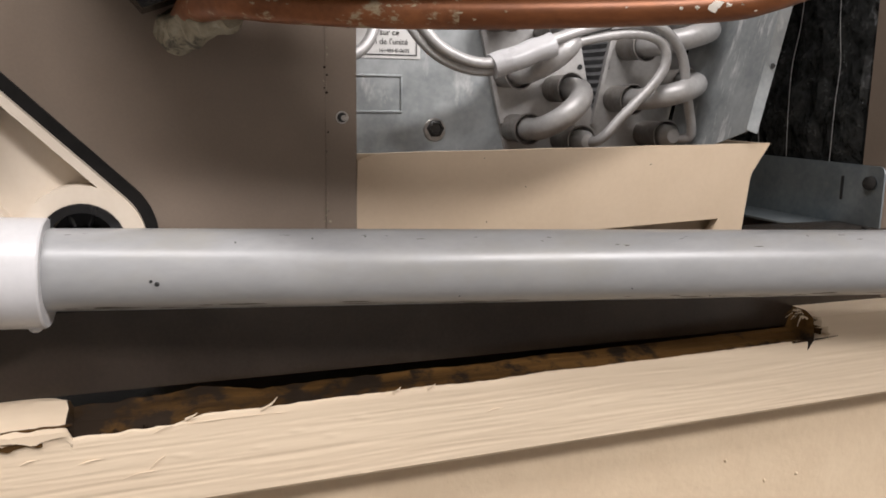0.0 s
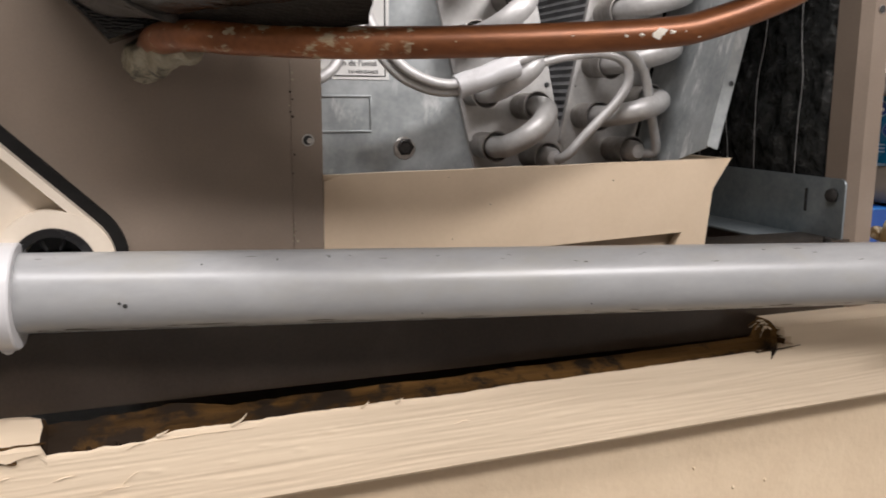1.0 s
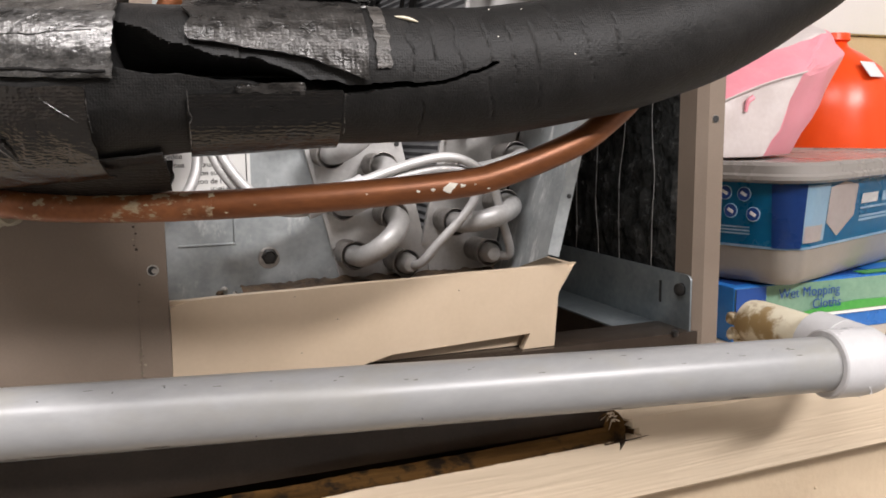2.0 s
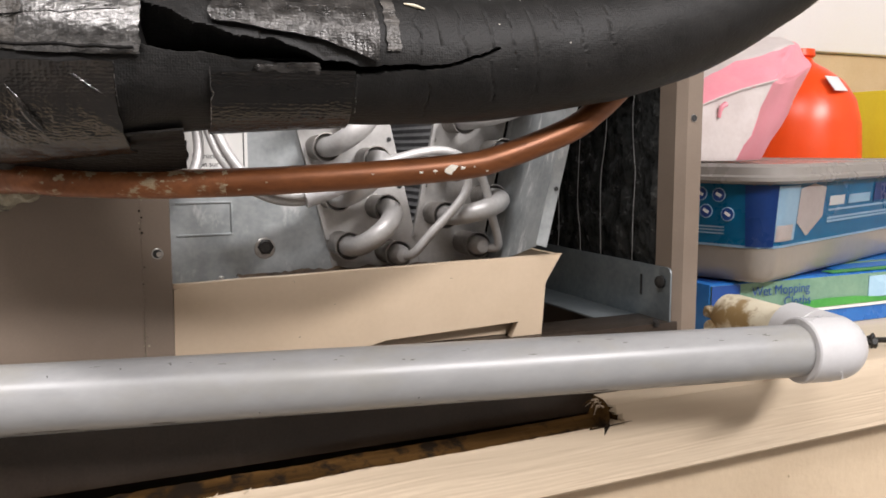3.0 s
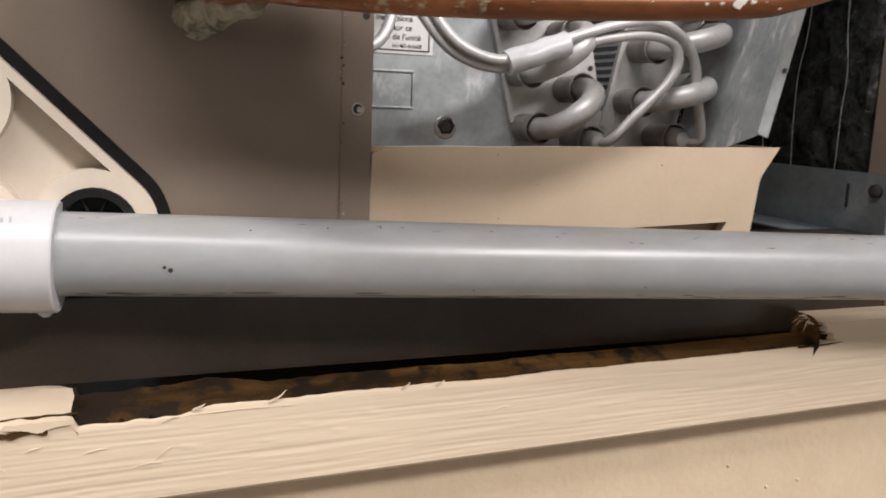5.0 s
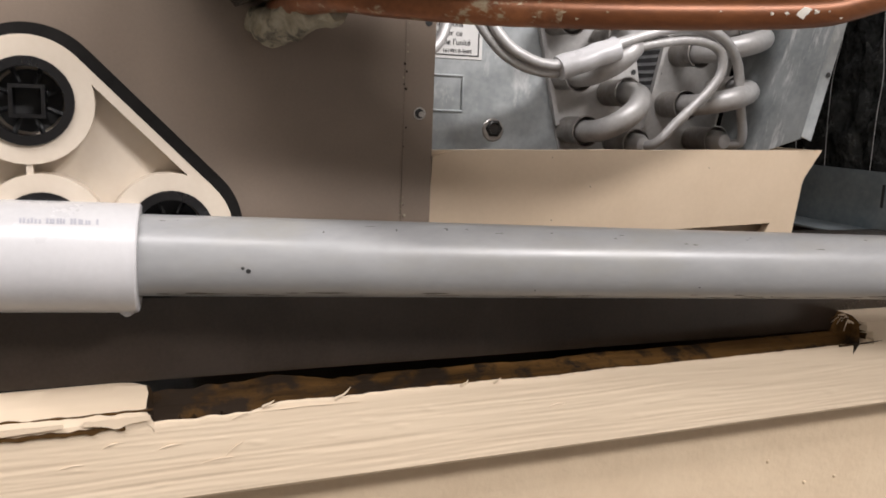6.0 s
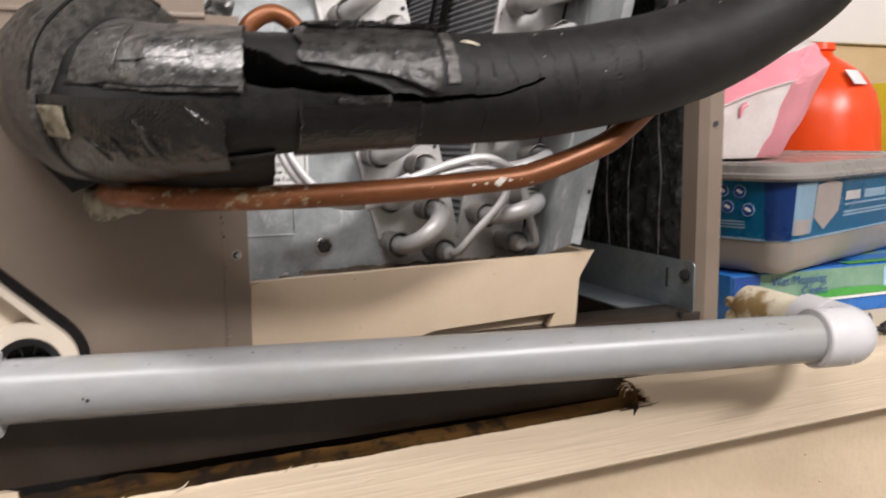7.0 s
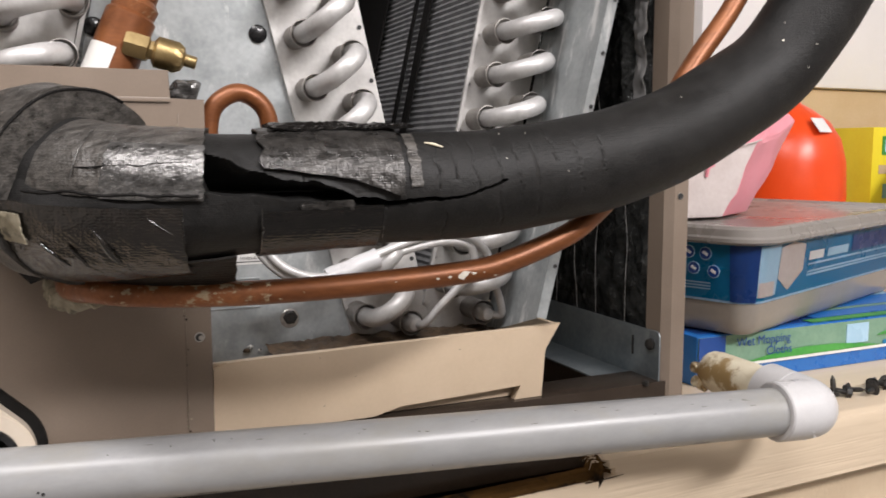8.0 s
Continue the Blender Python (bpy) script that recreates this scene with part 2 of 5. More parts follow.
def box(bm, lo, hi, bevel=0.0, turn=None, seg=2):
    made = bmesh.ops.create_cube(bm, size=1.0)["verts"]
    lo, hi = Vector(lo), Vector(hi)
    for v in made:
        v.co = Vector(((lo[i] + hi[i]) / 2 + v.co[i] * (hi[i] - lo[i]) for i in range(3)))
    if turn is not None:
        bmesh.ops.transform(bm, matrix=turn, verts=made)
    if bevel:
        edges = list({e for v in made for e in v.link_edges})
        bmesh.ops.bevel(bm, geom=edges, offset=bevel, segments=seg, affect="EDGES", profile=0.6)
    return bm


def cube(lo, hi, bevel=0.0, turn=None):
    return box(bmesh.new(), lo, hi, bevel, turn)


def prism(bm, outline, y0, y1, bevel=0.0):
    """A plate: an outline in x and z, from y0 (front) to y1 (back)."""
    front = [bm.verts.new((x, y0, z)) for x, z in outline]
    back = [bm.verts.new((x, y1, z)) for x, z in outline]
    n = len(outline)
    faces = [bm.faces.new(front), bm.faces.new(back[::-1])]
    faces += [bm.faces.new((front[i], back[i], back[(i + 1) % n], front[(i + 1) % n])) for i in range(n)]
    if bevel:
        bmesh.ops.bevel(bm, geom=[e for e in faces[0].edges], offset=bevel, segments=2, affect="EDGES")
    return bm


def curve_points(points, steps=8):
    """A smooth line through the points (Catmull-Rom)."""
    p = [Vector(q) for q in points]
    p = [p[0] * 2 - p[1]] + p + [p[-1] * 2 - p[-2]]
    out = []
    for i in range(1, len(p) - 2):
        a, b, c, d = p[i - 1 : i + 3]
        for s in range(steps):
            u = s / steps
            out.append(0.5 * (2 * b + (c - a) * u + (2 * a - 5 * b + 4 * c - d) * u * u + (3 * b - a - 3 * c + d) * u**3))
    return out + [p[-2]]


def frames_along(line):
    """At each point of a line: the point, and two directions across it that do not twist."""
    out, side = [], None
    for i, p in enumerate(line):
        way = (line[min(i + 1, len(line) - 1)] - line[max(i - 1, 0)]).normalized()
        if side is None:
            side = way.cross(Vector((0, 0, 1)))
            if side.length < 0.1:
                side = way.cross(Vector((0, 1, 0)))
        side = (side - way * side.dot(way)).normalized()
        out.append((p, side, way.cross(side).normalized()))
    return out


def sweep(bm, line, radius, seg=20, caps=True, wobble=0.0, freq=60.0):
    """A round bar along a line. radius: a number, or one for each point."""
    rings = []
    for i, (p, a, b) in enumerate(frames_along(line)):
        r = radius[i] if isinstance(radius, (list, tuple)) else radius
        ring = []
        for k in range(seg):
            w = 2 * math.pi * k / seg
            d = a * math.cos(w) + b * math.sin(w)
            rr = r
            if wobble:
                rr += wobble * noise.noise((p + d * r) * freq)
            ring.append(bm.verts.new(p + d * rr))
        rings.append(ring)
    for r0, r1 in zip(rings, rings[1:]):
        for k in range(seg):
            bm.faces.new((r0[k], r0[(k + 1) % seg], r1[(k + 1) % seg], r1[k]))
    if caps:
        bm.faces.new(rings[0][::-1])
        bm.faces.new(rings[-1])
    return bm


def bar(points, radius, seg=20, steps=8, **more):
    return sweep(bmesh.new(), curve_points(points, steps) if len(points) > 2 else [Vector(q) for q in points], radius, seg, **more)


def lathe(bm, origin, axis, profile, seg=28):
    """A turned shape: profile of (along, radius) on an axis from origin."""
    axis = Vector(axis).normalized()
    side = axis.cross(Vector((0, 0, 1)))
    if side.length < 0.1:
        side = axis.cross(Vector((1, 0, 0)))
    side.normalize()
    up = axis.cross(side)
    rings = []
    for s, r in profile:
        rings.append([bm.verts.new(Vector(origin) + axis * s + (side * math.cos(2 * math.pi * k / seg) + up * math.sin(2 * math.pi * k / seg)) * max(r, 1e-5)) for k in range(seg)])
    for r0, r1 in zip(rings, rings[1:]):
        for k in range(seg):
            bm.faces.new((r0[k], r0[(k + 1) % seg], r1[(k + 1) % seg], r1[k]))
    bm.faces.new(rings[0][::-1])
    bm.faces.new(rings[-1])
    return bm


def turned(origin, axis, profile, seg=28):
    return lathe(bmesh.new(), origin, axis, profile, seg)


def wrap_sheet(line, r0, r1, a0, a1, i0, i1, ragged=0.0, crinkle=0.0, seed=0.0, freq=120.0, seg=64, thick=0.0005, slope=0.0, sag=0.0):
    """A strip of tape lying on a round bar: along the line from i0 to i1 (fractions), between the angles a0 and a1, with ragged edges."""
    bm = bmesh.new()
    fr = frames_along(line)
    n = len(line) - 1
    cols = max(6, int((i1 - i0) * n * 1.4))
    outer, inner = [], []
    for c in range(cols + 1):
        u = c / cols
        ro, ri = [], []
        for k in range(seg + 1):
            w = k / seg
            e = ragged * noise.noise(Vector((w * 9 + seed, seed * 3, (0 if u < 0.5 else 5))))
            s = i0 + (i1 - i0) * u + e * (2 * abs(u - 0.5)) ** 3
            f = min(max(s * n, 0), n - 1e-6)
            j = int(f)
            g = f - j
            p, a, b = (fr[j][q].lerp(fr[j + 1][q], g) for q in range(3))
            e2 = 14 * ragged * noise.noise(Vector((u * 7 + seed * 2, 3.1, (0 if w < 0.5 else 7))))
            ang = radians(a0 + (a1 + slope * u - a0) * w) + e2 * (2 * abs(w - 0.5)) ** 4
            d = a * math.cos(ang) + b * math.sin(ang)
            q = (p + d * 0.02) * freq
            r = r0 + (r1 - r0) * u + crinkle * (0.8 - 1.9 * abs(noise.noise(q * 0.8)) - 0.9 * abs(noise.noise(q * 2.3 + Vector((seed, 0, 0)))))
            r += sag * min(1, max(0, (w - 0.25) / 0.4)) ** 2
            ro.append(bm.verts.new(p + d * (r + thick)))
            ri.append(bm.verts.new(p + d * (r - thick * 0.5)))
        outer.append(ro)
        inner.append(ri)
    for c in range(cols):
        for k in range(seg):
            bm.faces.new((outer[c][k], outer[c][k + 1], outer[c + 1][k + 1], outer[c + 1][k]))
            bm.faces.new((inner[c][k], inner[c + 1][k], inner[c + 1][k + 1], inner[c][k + 1]))
    for c in range(cols):
        for k in (0, seg):
            bm.faces.new((outer[c][k], outer[c + 1][k], inner[c + 1][k], inner[c][k]))
    for k in range(seg):
        for c in (0, cols):
            bm.faces.new((outer[c][k], inner[c][k], inner[c][k + 1], outer[c][k + 1]))
    return bm


def text_mesh(words, size, m, mat, parent, name="lettering", label=""):
    """Raised printed words, laid by the pose m (x along the line, y up)."""
    cu = bpy.data.curves.new(name, "FONT")
    cu.body, cu.size, cu.extrude = words, size, 0.00006
    tmp = bpy.data.objects.new(name, cu)
    scene.collection.objects.link(tmp)
    me = bpy.data.meshes.new_from_object(tmp.evaluated_get(bpy.context.evaluated_depsgraph_get()))
    bpy.data.objects.remove(tmp)
    me.transform(m)
    me.materials.clear()
    me.materials.append(M[mat])
    ob = new(name, me)
    ob.parent = parent
    return tagged(ob, label=label)


FRONT = Matrix(((1, 0, 0, 0), (0, 0, -1, 0), (0, 1, 0, 0), (0, 0, 0, 1)))  # x right, y up, facing -y


def on_front(x, y, z):
    return Matrix.Translation((x, y, z)) @ FRONT

# ---- the room ----


def slab(name, lo, hi, mat, label, category):
    return tagged(finish(name, cube(lo, hi), mat, smooth=False), label, category, kind="structure")


slab("floor", (-1.6, -2.3, -0.1), (1.8, 1.0, 0.0), "floor", "bare grey concrete floor of the utility room", "floor")
slab("ceiling", (-1.6, -2.3, 2.4), (1.8, 1.0, 2.5), "room", "pale painted ceiling of the utility room", "ceiling")
slab("wall_north", (-1.6, 0.9, 0.0), (1.8, 1.0, 2.4), "paper", "pale painted wall behind the stored goods", "wall")
slab("wall_south", (-1.6, -2.3, 0.0), (1.8, -2.2, 2.4), "room", "pale painted wall of the utility room", "wall")
slab("wall_west", (-1.6, -2.2, 0.0), (-1.5, 0.9, 2.4), "room", "pale painted wall of the utility room", "wall")
slab("wall_east", (1.7, -2.2, 0.0), (1.8, 0.9, 2.4), "room", "pale painted wall of the utility room", "wall")

# lower wall of the platform, set back behind the timber edge
bm = bmesh.new()
NX, NZ = 150, 24
grid = [[bm.verts.new((-1.5 + 3.2 * i / NX, 0.0065 + 0.0005 * noise.noise(Vector((i * 0.7, j * 0.6, 0))), 0.958 * j / NZ)) for j in range(NZ + 1)] for i in range(NX + 1)]
for i in range(NX):
    for j in range(NZ):
        bm.faces.new((grid[i][j], grid[i + 1][j], grid[i + 1][j + 1], grid[i][j + 1]))
ext = bmesh.ops.extrude_face_region(bm, geom=bm.faces[:])
bmesh.ops.translate(bm, vec=(0, 0.03, 0), verts=[g for g in ext["geom"] if isinstance(g, bmesh.types.BMVert)])
platform_wall = tagged(finish("wall_platform", bm, "wallpaint"), "cream painted lower wall below the timber edge", "wall", kind="structure")

random.seed(41)
for k in range(14):
    x, z = random.uniform(-0.15, 0.42), random.uniform(0.86, 0.94)
    part("paint_drip", turned((x, 0.0067, z), (0, -1, random.uniform(-0.6, 0.2)), [(-0.001, 0.0010), (0.0005, 0.0009), (0.0013, 0.0004), (0.0015, 0)], 8), "wallpaint", platform_wall)

# timber edge of the platform, with a rough rabbet cut along the cabinet
CUT_L, CUT_R = -0.110, 0.204


def edge_z(x):
    return 0.9835 + 0.016 * min(max(x, -0.3), 0.45)


def timber():
    bm = bmesh.new()
    xs = [-1.5, -1.0, -0.6, -0.35] + [-0.25 + 0.0025 * i for i in range(57)]
    xs = [x for x in xs if x < CUT_L - 0.001] + [CUT_L - 0.0004, CUT_L + 0.0012]
    x = CUT_L + 0.003
    while x < CUT_R - 0.002:
        xs.append(x)
        x += 0.0016
    xs += [CUT_R - 0.001, CUT_R + 0.0022]
    xs += [CUT_R + 0.0034 + 0.0012 * i for i in range(9)] + [CUT_R + 0.0155 + 0.003 * i for i in range(116)] + [0.62, 0.8, 1.1, 1.7]
    rows = 70
    cols, hollow = [], set()
    for x in xs:
        zf, zb = edge_z(x), edge_z(x) - 0.0335
        cut = CUT_L < x < CUT_R
        right = x >= CUT_R
        nz = lambda f, g, s: noise.noise(Vector((x * f, g, s)))
        if cut:
            zf += 0.0009 * nz(35, 1, 0) + 0.0003 * nz(240, 5, 0)
            low = min(1.0, max(0.0, (-0.066 - x) / 0.010))
            zf -= (0.0022 + 0.0008 * nz(150, 3, 2)) * low
            if x < 0.0:
                zf += (0.0004 + 0.0004 * nz(170, 3, 2)) * (1 - low)
        top = 0.9995 if right else zf
        col = [(0.02, zb + 0.001), (-0.0095, zb), (-0.0125, zb + 0.0012)]
        for j in range(rows):
            w = (j + 0.5) / rows
            base = zb + 0.0025 + (edge_z(x) - zb - 0.004) * w
            z = base + (top - edge_z(x)) * max(0.0, (w - 0.72) / 0.28) if not right else base + (top - edge_z(x)) * max(0.0, (w - 0.84) / 0.16)
            zz = z - 0.016 * x
            wav = zz + 0.0012 * noise.noise(Vector((x * 14, zz * 40, 9.0)))
            ridge = 0.9 - 2.2 * abs(noise.noise(Vector((x * 15, wav * 520, 1.0)))) + 0.45 * noise.noise(Vector((x * 40, wav * 1100, 7.0)))
            dent = min(0, noise.noise(Vector((x * 75, zz * 230, 3.0))) + 0.46)
            y = -0.0138 - 0.00014 * ridge + 0.0011 * dent * (1 if x < 0 else 0.5)
            if right and z > edge_z(x):
                y += 0.0042 * ((z - edge_z(x)) / 0.016) ** 2
            col.append((y, z))
        if cut:
            raw = 0.0008 * nz(130, 11, 0) + 0.0007 * nz(420, 2, 1)
            deep = 0.0010 * (1 - min(1, (x - CUT_L) / 0.05)) ** 1.5 if x < CUT_L + 0.05 else 0
            col += [(-0.0136, top - 0.0004), (-0.0126 + 0.0005 * nz(200, 9, 0), top + 0.0001), (-0.0118 + 0.0008 * nz(160, 4, 0), top - 0.0006), (-0.0108, top - 0.0008 - deep + 0.4 * raw)]
            rise = 0.0035 * min(1.0, max(0.0, (-0.045 - x) / 0.03))
            col += [(-0.0075, top + 0.0005 - deep + 0.3 * rise + 0.7 * raw), (-0.0035, top + 0.0018 - deep + 0.8 * rise - 0.6 * raw), (-0.0002, top + 0.0030 - deep + 1.3 * rise + 0.35 * raw), (0.0004, top - 0.012)]
        elif right:
            col += [(-0.0088, top - 0.0006), (-0.0072, top - 0.0001), (-0.005, top), (-0.003, top), (0.0, top), (0.01, top), (0.02, top), (0.032, top)]
        else:
            lift = 0.0015
            col += [(-0.0136, top - 0.0006), (-0.0122, top + 0.0004), (-0.009, top + 0.0020 + 0.0014 * nz(130, 2, 0)), (-0.006, top + lift + 0.0024 + 0.0018 * nz(150, 3, 0)),
                    (-0.003, top + 0.0064 + 0.0012 * nz(120, 6, 0)), (-0.001, top + 0.0082 + 0.0008 * nz(140, 8, 0)), (0.0012, top + 0.0084), (0.0014, top - 0.004)]
        ring = []
        for j, (y, z) in enumerate(col):
            dx = 0.0
            if not cut and not right and CUT_L - x < 0.014 and j > rows - 4:
                k = 1 - (CUT_L - x) / 0.014
                dx = 0.0022 * k * noise.noise(Vector((j * 0.9, x * 60, 3.0)))
                z -= 0.0026 * k * k * (0.6 + 0.8 * noise.noise(Vector((j * 0.6, x * 190, 8.0)))) if j > rows + 3 else 0.0
            if right and 0.003 < x - CUT_R < 0.013 and 3 <= j < rows + 3:
                over = (z - edge_z(x)) / 0.0165
                rim = 1 - (x - CUT_R) / 0.013 + 0.22 * noise.noise(Vector((x * 500, z * 500, 2.0)))
                if -0.02 < over < rim:
                    y += 0.0065 * min(1.0, (rim - over) * 4)
                    hollow.add((len(cols), j))
            ring.append(bm.verts.new((x + dx, y, z)))
        cols.append(ring)
    K = len(cols[0])
    for i in range(len(cols) - 1):
        inside = CUT_L < (xs[i] + xs[i + 1]) / 2 < CUT_R or xs[i] < CUT_L < xs[i + 1] or xs[i] < CUT_R < xs[i + 1]
        for j in range(K - 1):
            f = bm.faces.new((cols[i][j], cols[i + 1][j], cols[i + 1][j + 1], cols[i][j + 1]))
            step = xs[i] < CUT_R < xs[i + 1] and max(v.co.z for q in (cols[i], cols[i + 1]) for v in q[j:j + 2]) > edge_z(CUT_R) + 0.0004
            if (inside and j >= K - 6) or step or (CUT_R < xs[i] < CUT_R + 0.004 and cols[i][j].co.z > edge_z(CUT_R) and j < rows + 1) or ((i, j) in hollow and (i + 1, j + 1) in hollow):
                f.material_index = 1
    for c in (cols[0], cols[-1]):
        bm.faces.new(c)
    return bm


tagged(finish("trim", timber(), ["paint", "raw_wood"]), "cream painted timber edge with a rough rotten cut showing bare wood", "timber edge", kind="structure")

# top of the platform beside the cabinet
bm = bmesh.new()
box(bm, (0.274, 0.0325, 0.962), (1.7, 0.9, 0.9995))
tagged(finish("platform", bm, "paint", smooth=False), "cream painted wooden platform top beside the cabinet", "platform", kind="structure")

# loose peeled flakes and the crack behind them
for k, (x, dx, dz, lift) in enumerate(((-0.1205, 0.021, 0.0030, 0.0), (-0.160, 0.046, 0.0022, 0.0003))):
    bm = bmesh.new()
    n = 44
    up, lo = [], []
    for i in range(n):
        u = i / (n - 1)
        hang = math.sin(math.pi * min(1, 0.08 + 0.9 * u)) ** 0.6
        xx = x + dx * (u - 0.5)
        up.append((xx, edge_z(xx) + 0.0012 + 0.0004 * noise.noise(Vector((u * 9, k, 0)))))
        lo.append((xx, edge_z(xx) + 0.0004 - dz * hang * (0.55 + 0.45 * noise.noise(Vector((u * 3.1, k * 5, 4)))) - 0.0005 * abs(noise.noise(Vector((u * 12, k, 2))))))
    prism(bm, up + lo[::-1], -0.0153 - lift, -0.0146 - lift)
    tagged(finish("paint_flake", bm, "paint"), "cracked cream paint flake curling off the timber edge", "paint flake", group="paint flakes on the timber")
bm = bmesh.new()
up, lo = [], []
for i in range(60):
    xx = -0.19 + 0.072 * i / 59
    c = edge_z(xx) - 0.0024 + 0.0014 * noise.noise(Vector((xx * 150, 0, 0)))
    h = 0.0005 + 0.0009 * abs(noise.noise(Vector((xx * 230, 3, 0))))
    up.append((xx, c + h)), lo.append((xx, c - h))
prism(bm, up + lo[::-1], -0.0150, -0.0142)
tagged(finish("paint_crack", bm, "raw_wood"), "jagged crack in the paint showing orange bare wood", "crack")
pts = [(-0.190 + 0.0045 * k, -0.0100 + 0.0016 * noise.noise(Vector((k * 0.9, 2, 0))), edge_z(-0.190 + 0.0045 * k) + 0.0013 + 0.0008 * noise.noise(Vector((k * 0.7, 6, 0)))) for k in range(19)]
b = bar(pts, [0.0004 + 0.0007 * abs(noise.noise(Vector((i * 0.21, 1, 0)))) for i in range(73)], 6, 4)
tagged(finish("paint_crack", b, "raw_wood"), "dark jagged crack along the top of the peeling paint", "crack")
for k, (x, dx, h) in enumerate(((-0.046, 0.006, 0.0035), (0.004, 0.003, 0.0016), (0.018, 0.003, 0.0012), (-0.072, 0.004, 0.0012))):
    z = edge_z(x) + 0.0006
    b = bar([(x, -0.0135, z - 0.001), (x + dx * 0.6, -0.0145, z + h * 0.35), (x + dx, -0.014, z + h)], [0.0007 * (1 - 0.9 * i / 16) for i in range(17)], 6)
    tagged(finish("wood_splinter", b, "paint"), "thin pale wood splinter sticking up from the cut", "splinter", group="splinters on the timber")
random.seed(21)
for k in range(16):
    x, y, z = CUT_R + random.uniform(-0.004, 0.002), random.uniform(-0.011, -0.002), 0.9985 + random.uniform(-0.003, 0.001)
    b = bar([(x, y, z), (x - random.uniform(0.001, 0.003), y + random.uniform(-0.001, 0.001), z + random.uniform(-0.001, 0.0016)), (x - random.uniform(0.003, 0.006), y + random.uniform(-0.0015, 0.0015), z + random.uniform(-0.004, 0.0014))], [0.0005 * (1 - 0.85 * i / 16) for i in range(17)], 5)
    tagged(finish("wood_splinter", b, "paint" if k % 2 else "raw_wood"), "frayed wood fibre at the end of the cut", "splinter", group="splinters on the timber")
for x0, z0, x1, z1, r in ((-0.108, 0.9698, -0.0990, 0.9713, 0.0005), (-0.0850, 0.9650, -0.0790, 0.9700, 0.0004), (-0.0940, 0.9630, -0.0820, 0.9645, 0.0004), (-0.0830, 0.9783, -0.0760, 0.9805, 0.0005), (-0.1400, 0.9660, -0.1310, 0.9672, 0.0005), (-0.1260, 0.9720, -0.1190, 0.9738, 0.0004), (-0.0810, 0.9800, -0.0360, 0.9808, 0.0003), (0.043, 0.9712, 0.050, 0.9722, 0.0004)):
    b = bar([(x0, -0.0139, z0), ((x0 + x1) / 2, -0.0142, (z0 + z1) / 2 + 0.0006), (x1, -0.0141, z1)], [0.45 * r * (0.2 + math.sin(math.pi * i / 16)) for i in range(17)], 6, wobble=0.0002, freq=400)
    tagged(finish("paint_chip", b, "paint"), "small curled ridge of cracked cream paint", "paint flake", group="paint flakes on the timber")
b = bar([(CUT_R - 0.01, -0.0139, edge_z(0.2) + 0.0001), (CUT_R + 0.004, -0.0142, edge_z(0.21) + 0.0004), (CUT_R + 0.016, -0.0140, edge_z(0.22) + 0.0009)], [0.0005 * (1 - 0.7 * i / 16) for i in range(17)], 6)
tagged(finish("paint_crack", b, "raw_wood"), "fine dark crack running on from the cut", "crack")
for k in range(9):
    x = random.uniform(-0.104, -0.075)
    y = random.uniform(-0.0105, -0.004)
    bm = cube((-0.0014, -0.0008, -0.0006), (0.0014, 0.0008, 0.0006), 0.0003, pose(x, y, 0.9790 + random.uniform(-0.001, 0.0012), random.uniform(0, 60), random.uniform(0, 60), random.uniform(0, 90)))
    tagged(finish("wood_crumb", bm, "paint" if k % 3 == 0 else "raw_wood"), "small crumb of rotten wood lying in the cut", "debris", group="crumbs in the cut")

# ---- the air handler cabinet ----
cab = thing("air_handler_cabinet", "taupe enamelled steel air handler cabinet with its front cover removed", "air handler")
bm = bmesh.new()
prism(bm, [(-0.30, 1.036), (-0.0065, 1.036), (-0.0065, 1.196), (-0.0215, 1.196), (-0.0215, 1.2085), (-0.30, 1.2085)], 0.0, 0.0012, 0.0003)
box(bm, (-0.30, 0.0012, 1.2073), (-0.0215, 0.013, 1.2085))
box(bm, (-0.0077, 0.0012, 1.036), (-0.0065, 0.02, 1.196))
part("front_panel", bm, "cabinet", cab)
part("panel_fold", cube((-0.30, -0.0012, 1.1945), (-0.0215, -0.0002, 1.1965), 0.0003), "cabinet", cab, "thin folded seam across the taupe panel")
part("panel_fold", cube((-0.0184, -0.0004, 1.037), (-0.0178, -0.0001, 1.19), 0.0001), "cabinet", cab, "pressed vertical crease with chipped enamel")
random.seed(51)
for k in range(34):
    x, z = -0.0181 + random.gauss(0, 0.0005), random.choice((random.uniform(1.095, 1.19), random.uniform(1.04, 1.056), random.uniform(1.04, 1.19)))
    r = random.uniform(0.0002, 0.0006)
    part("enamel_chip", turned((x, -0.0004, z), (0, -1, 0), [(0, r), (0.0001, r * 0.8)], 6), "putty" if k % 3 else "cabinet_dark", cab, "tiny chip in the enamel")
# rail, sill and gap strip carry shade in their darkened taupe
part("base_rail", cube((-0.30, 0.0015, 0.9898), (0.2725, 0.0028, 1.0345), 0.0003), "cabinet_dark", cab, "brown front rail below the drain pan, darkened for the drain pipe's shade")
part("base_rail", cube((-0.30, 0.0028, 1.0315), (0.2725, 0.03, 1.0345), 0.0006), "cabinet_dark", cab, "brown sill on the front rail, darkened for shade")
part("base_rail", cube((-0.30, 0.0012, 1.031), (-0.008, 0.0014, 1.0365), 0.0), "cabinet_dark", cab, "strip coloured dark for the gap under the front panel")
bm = bmesh.new()
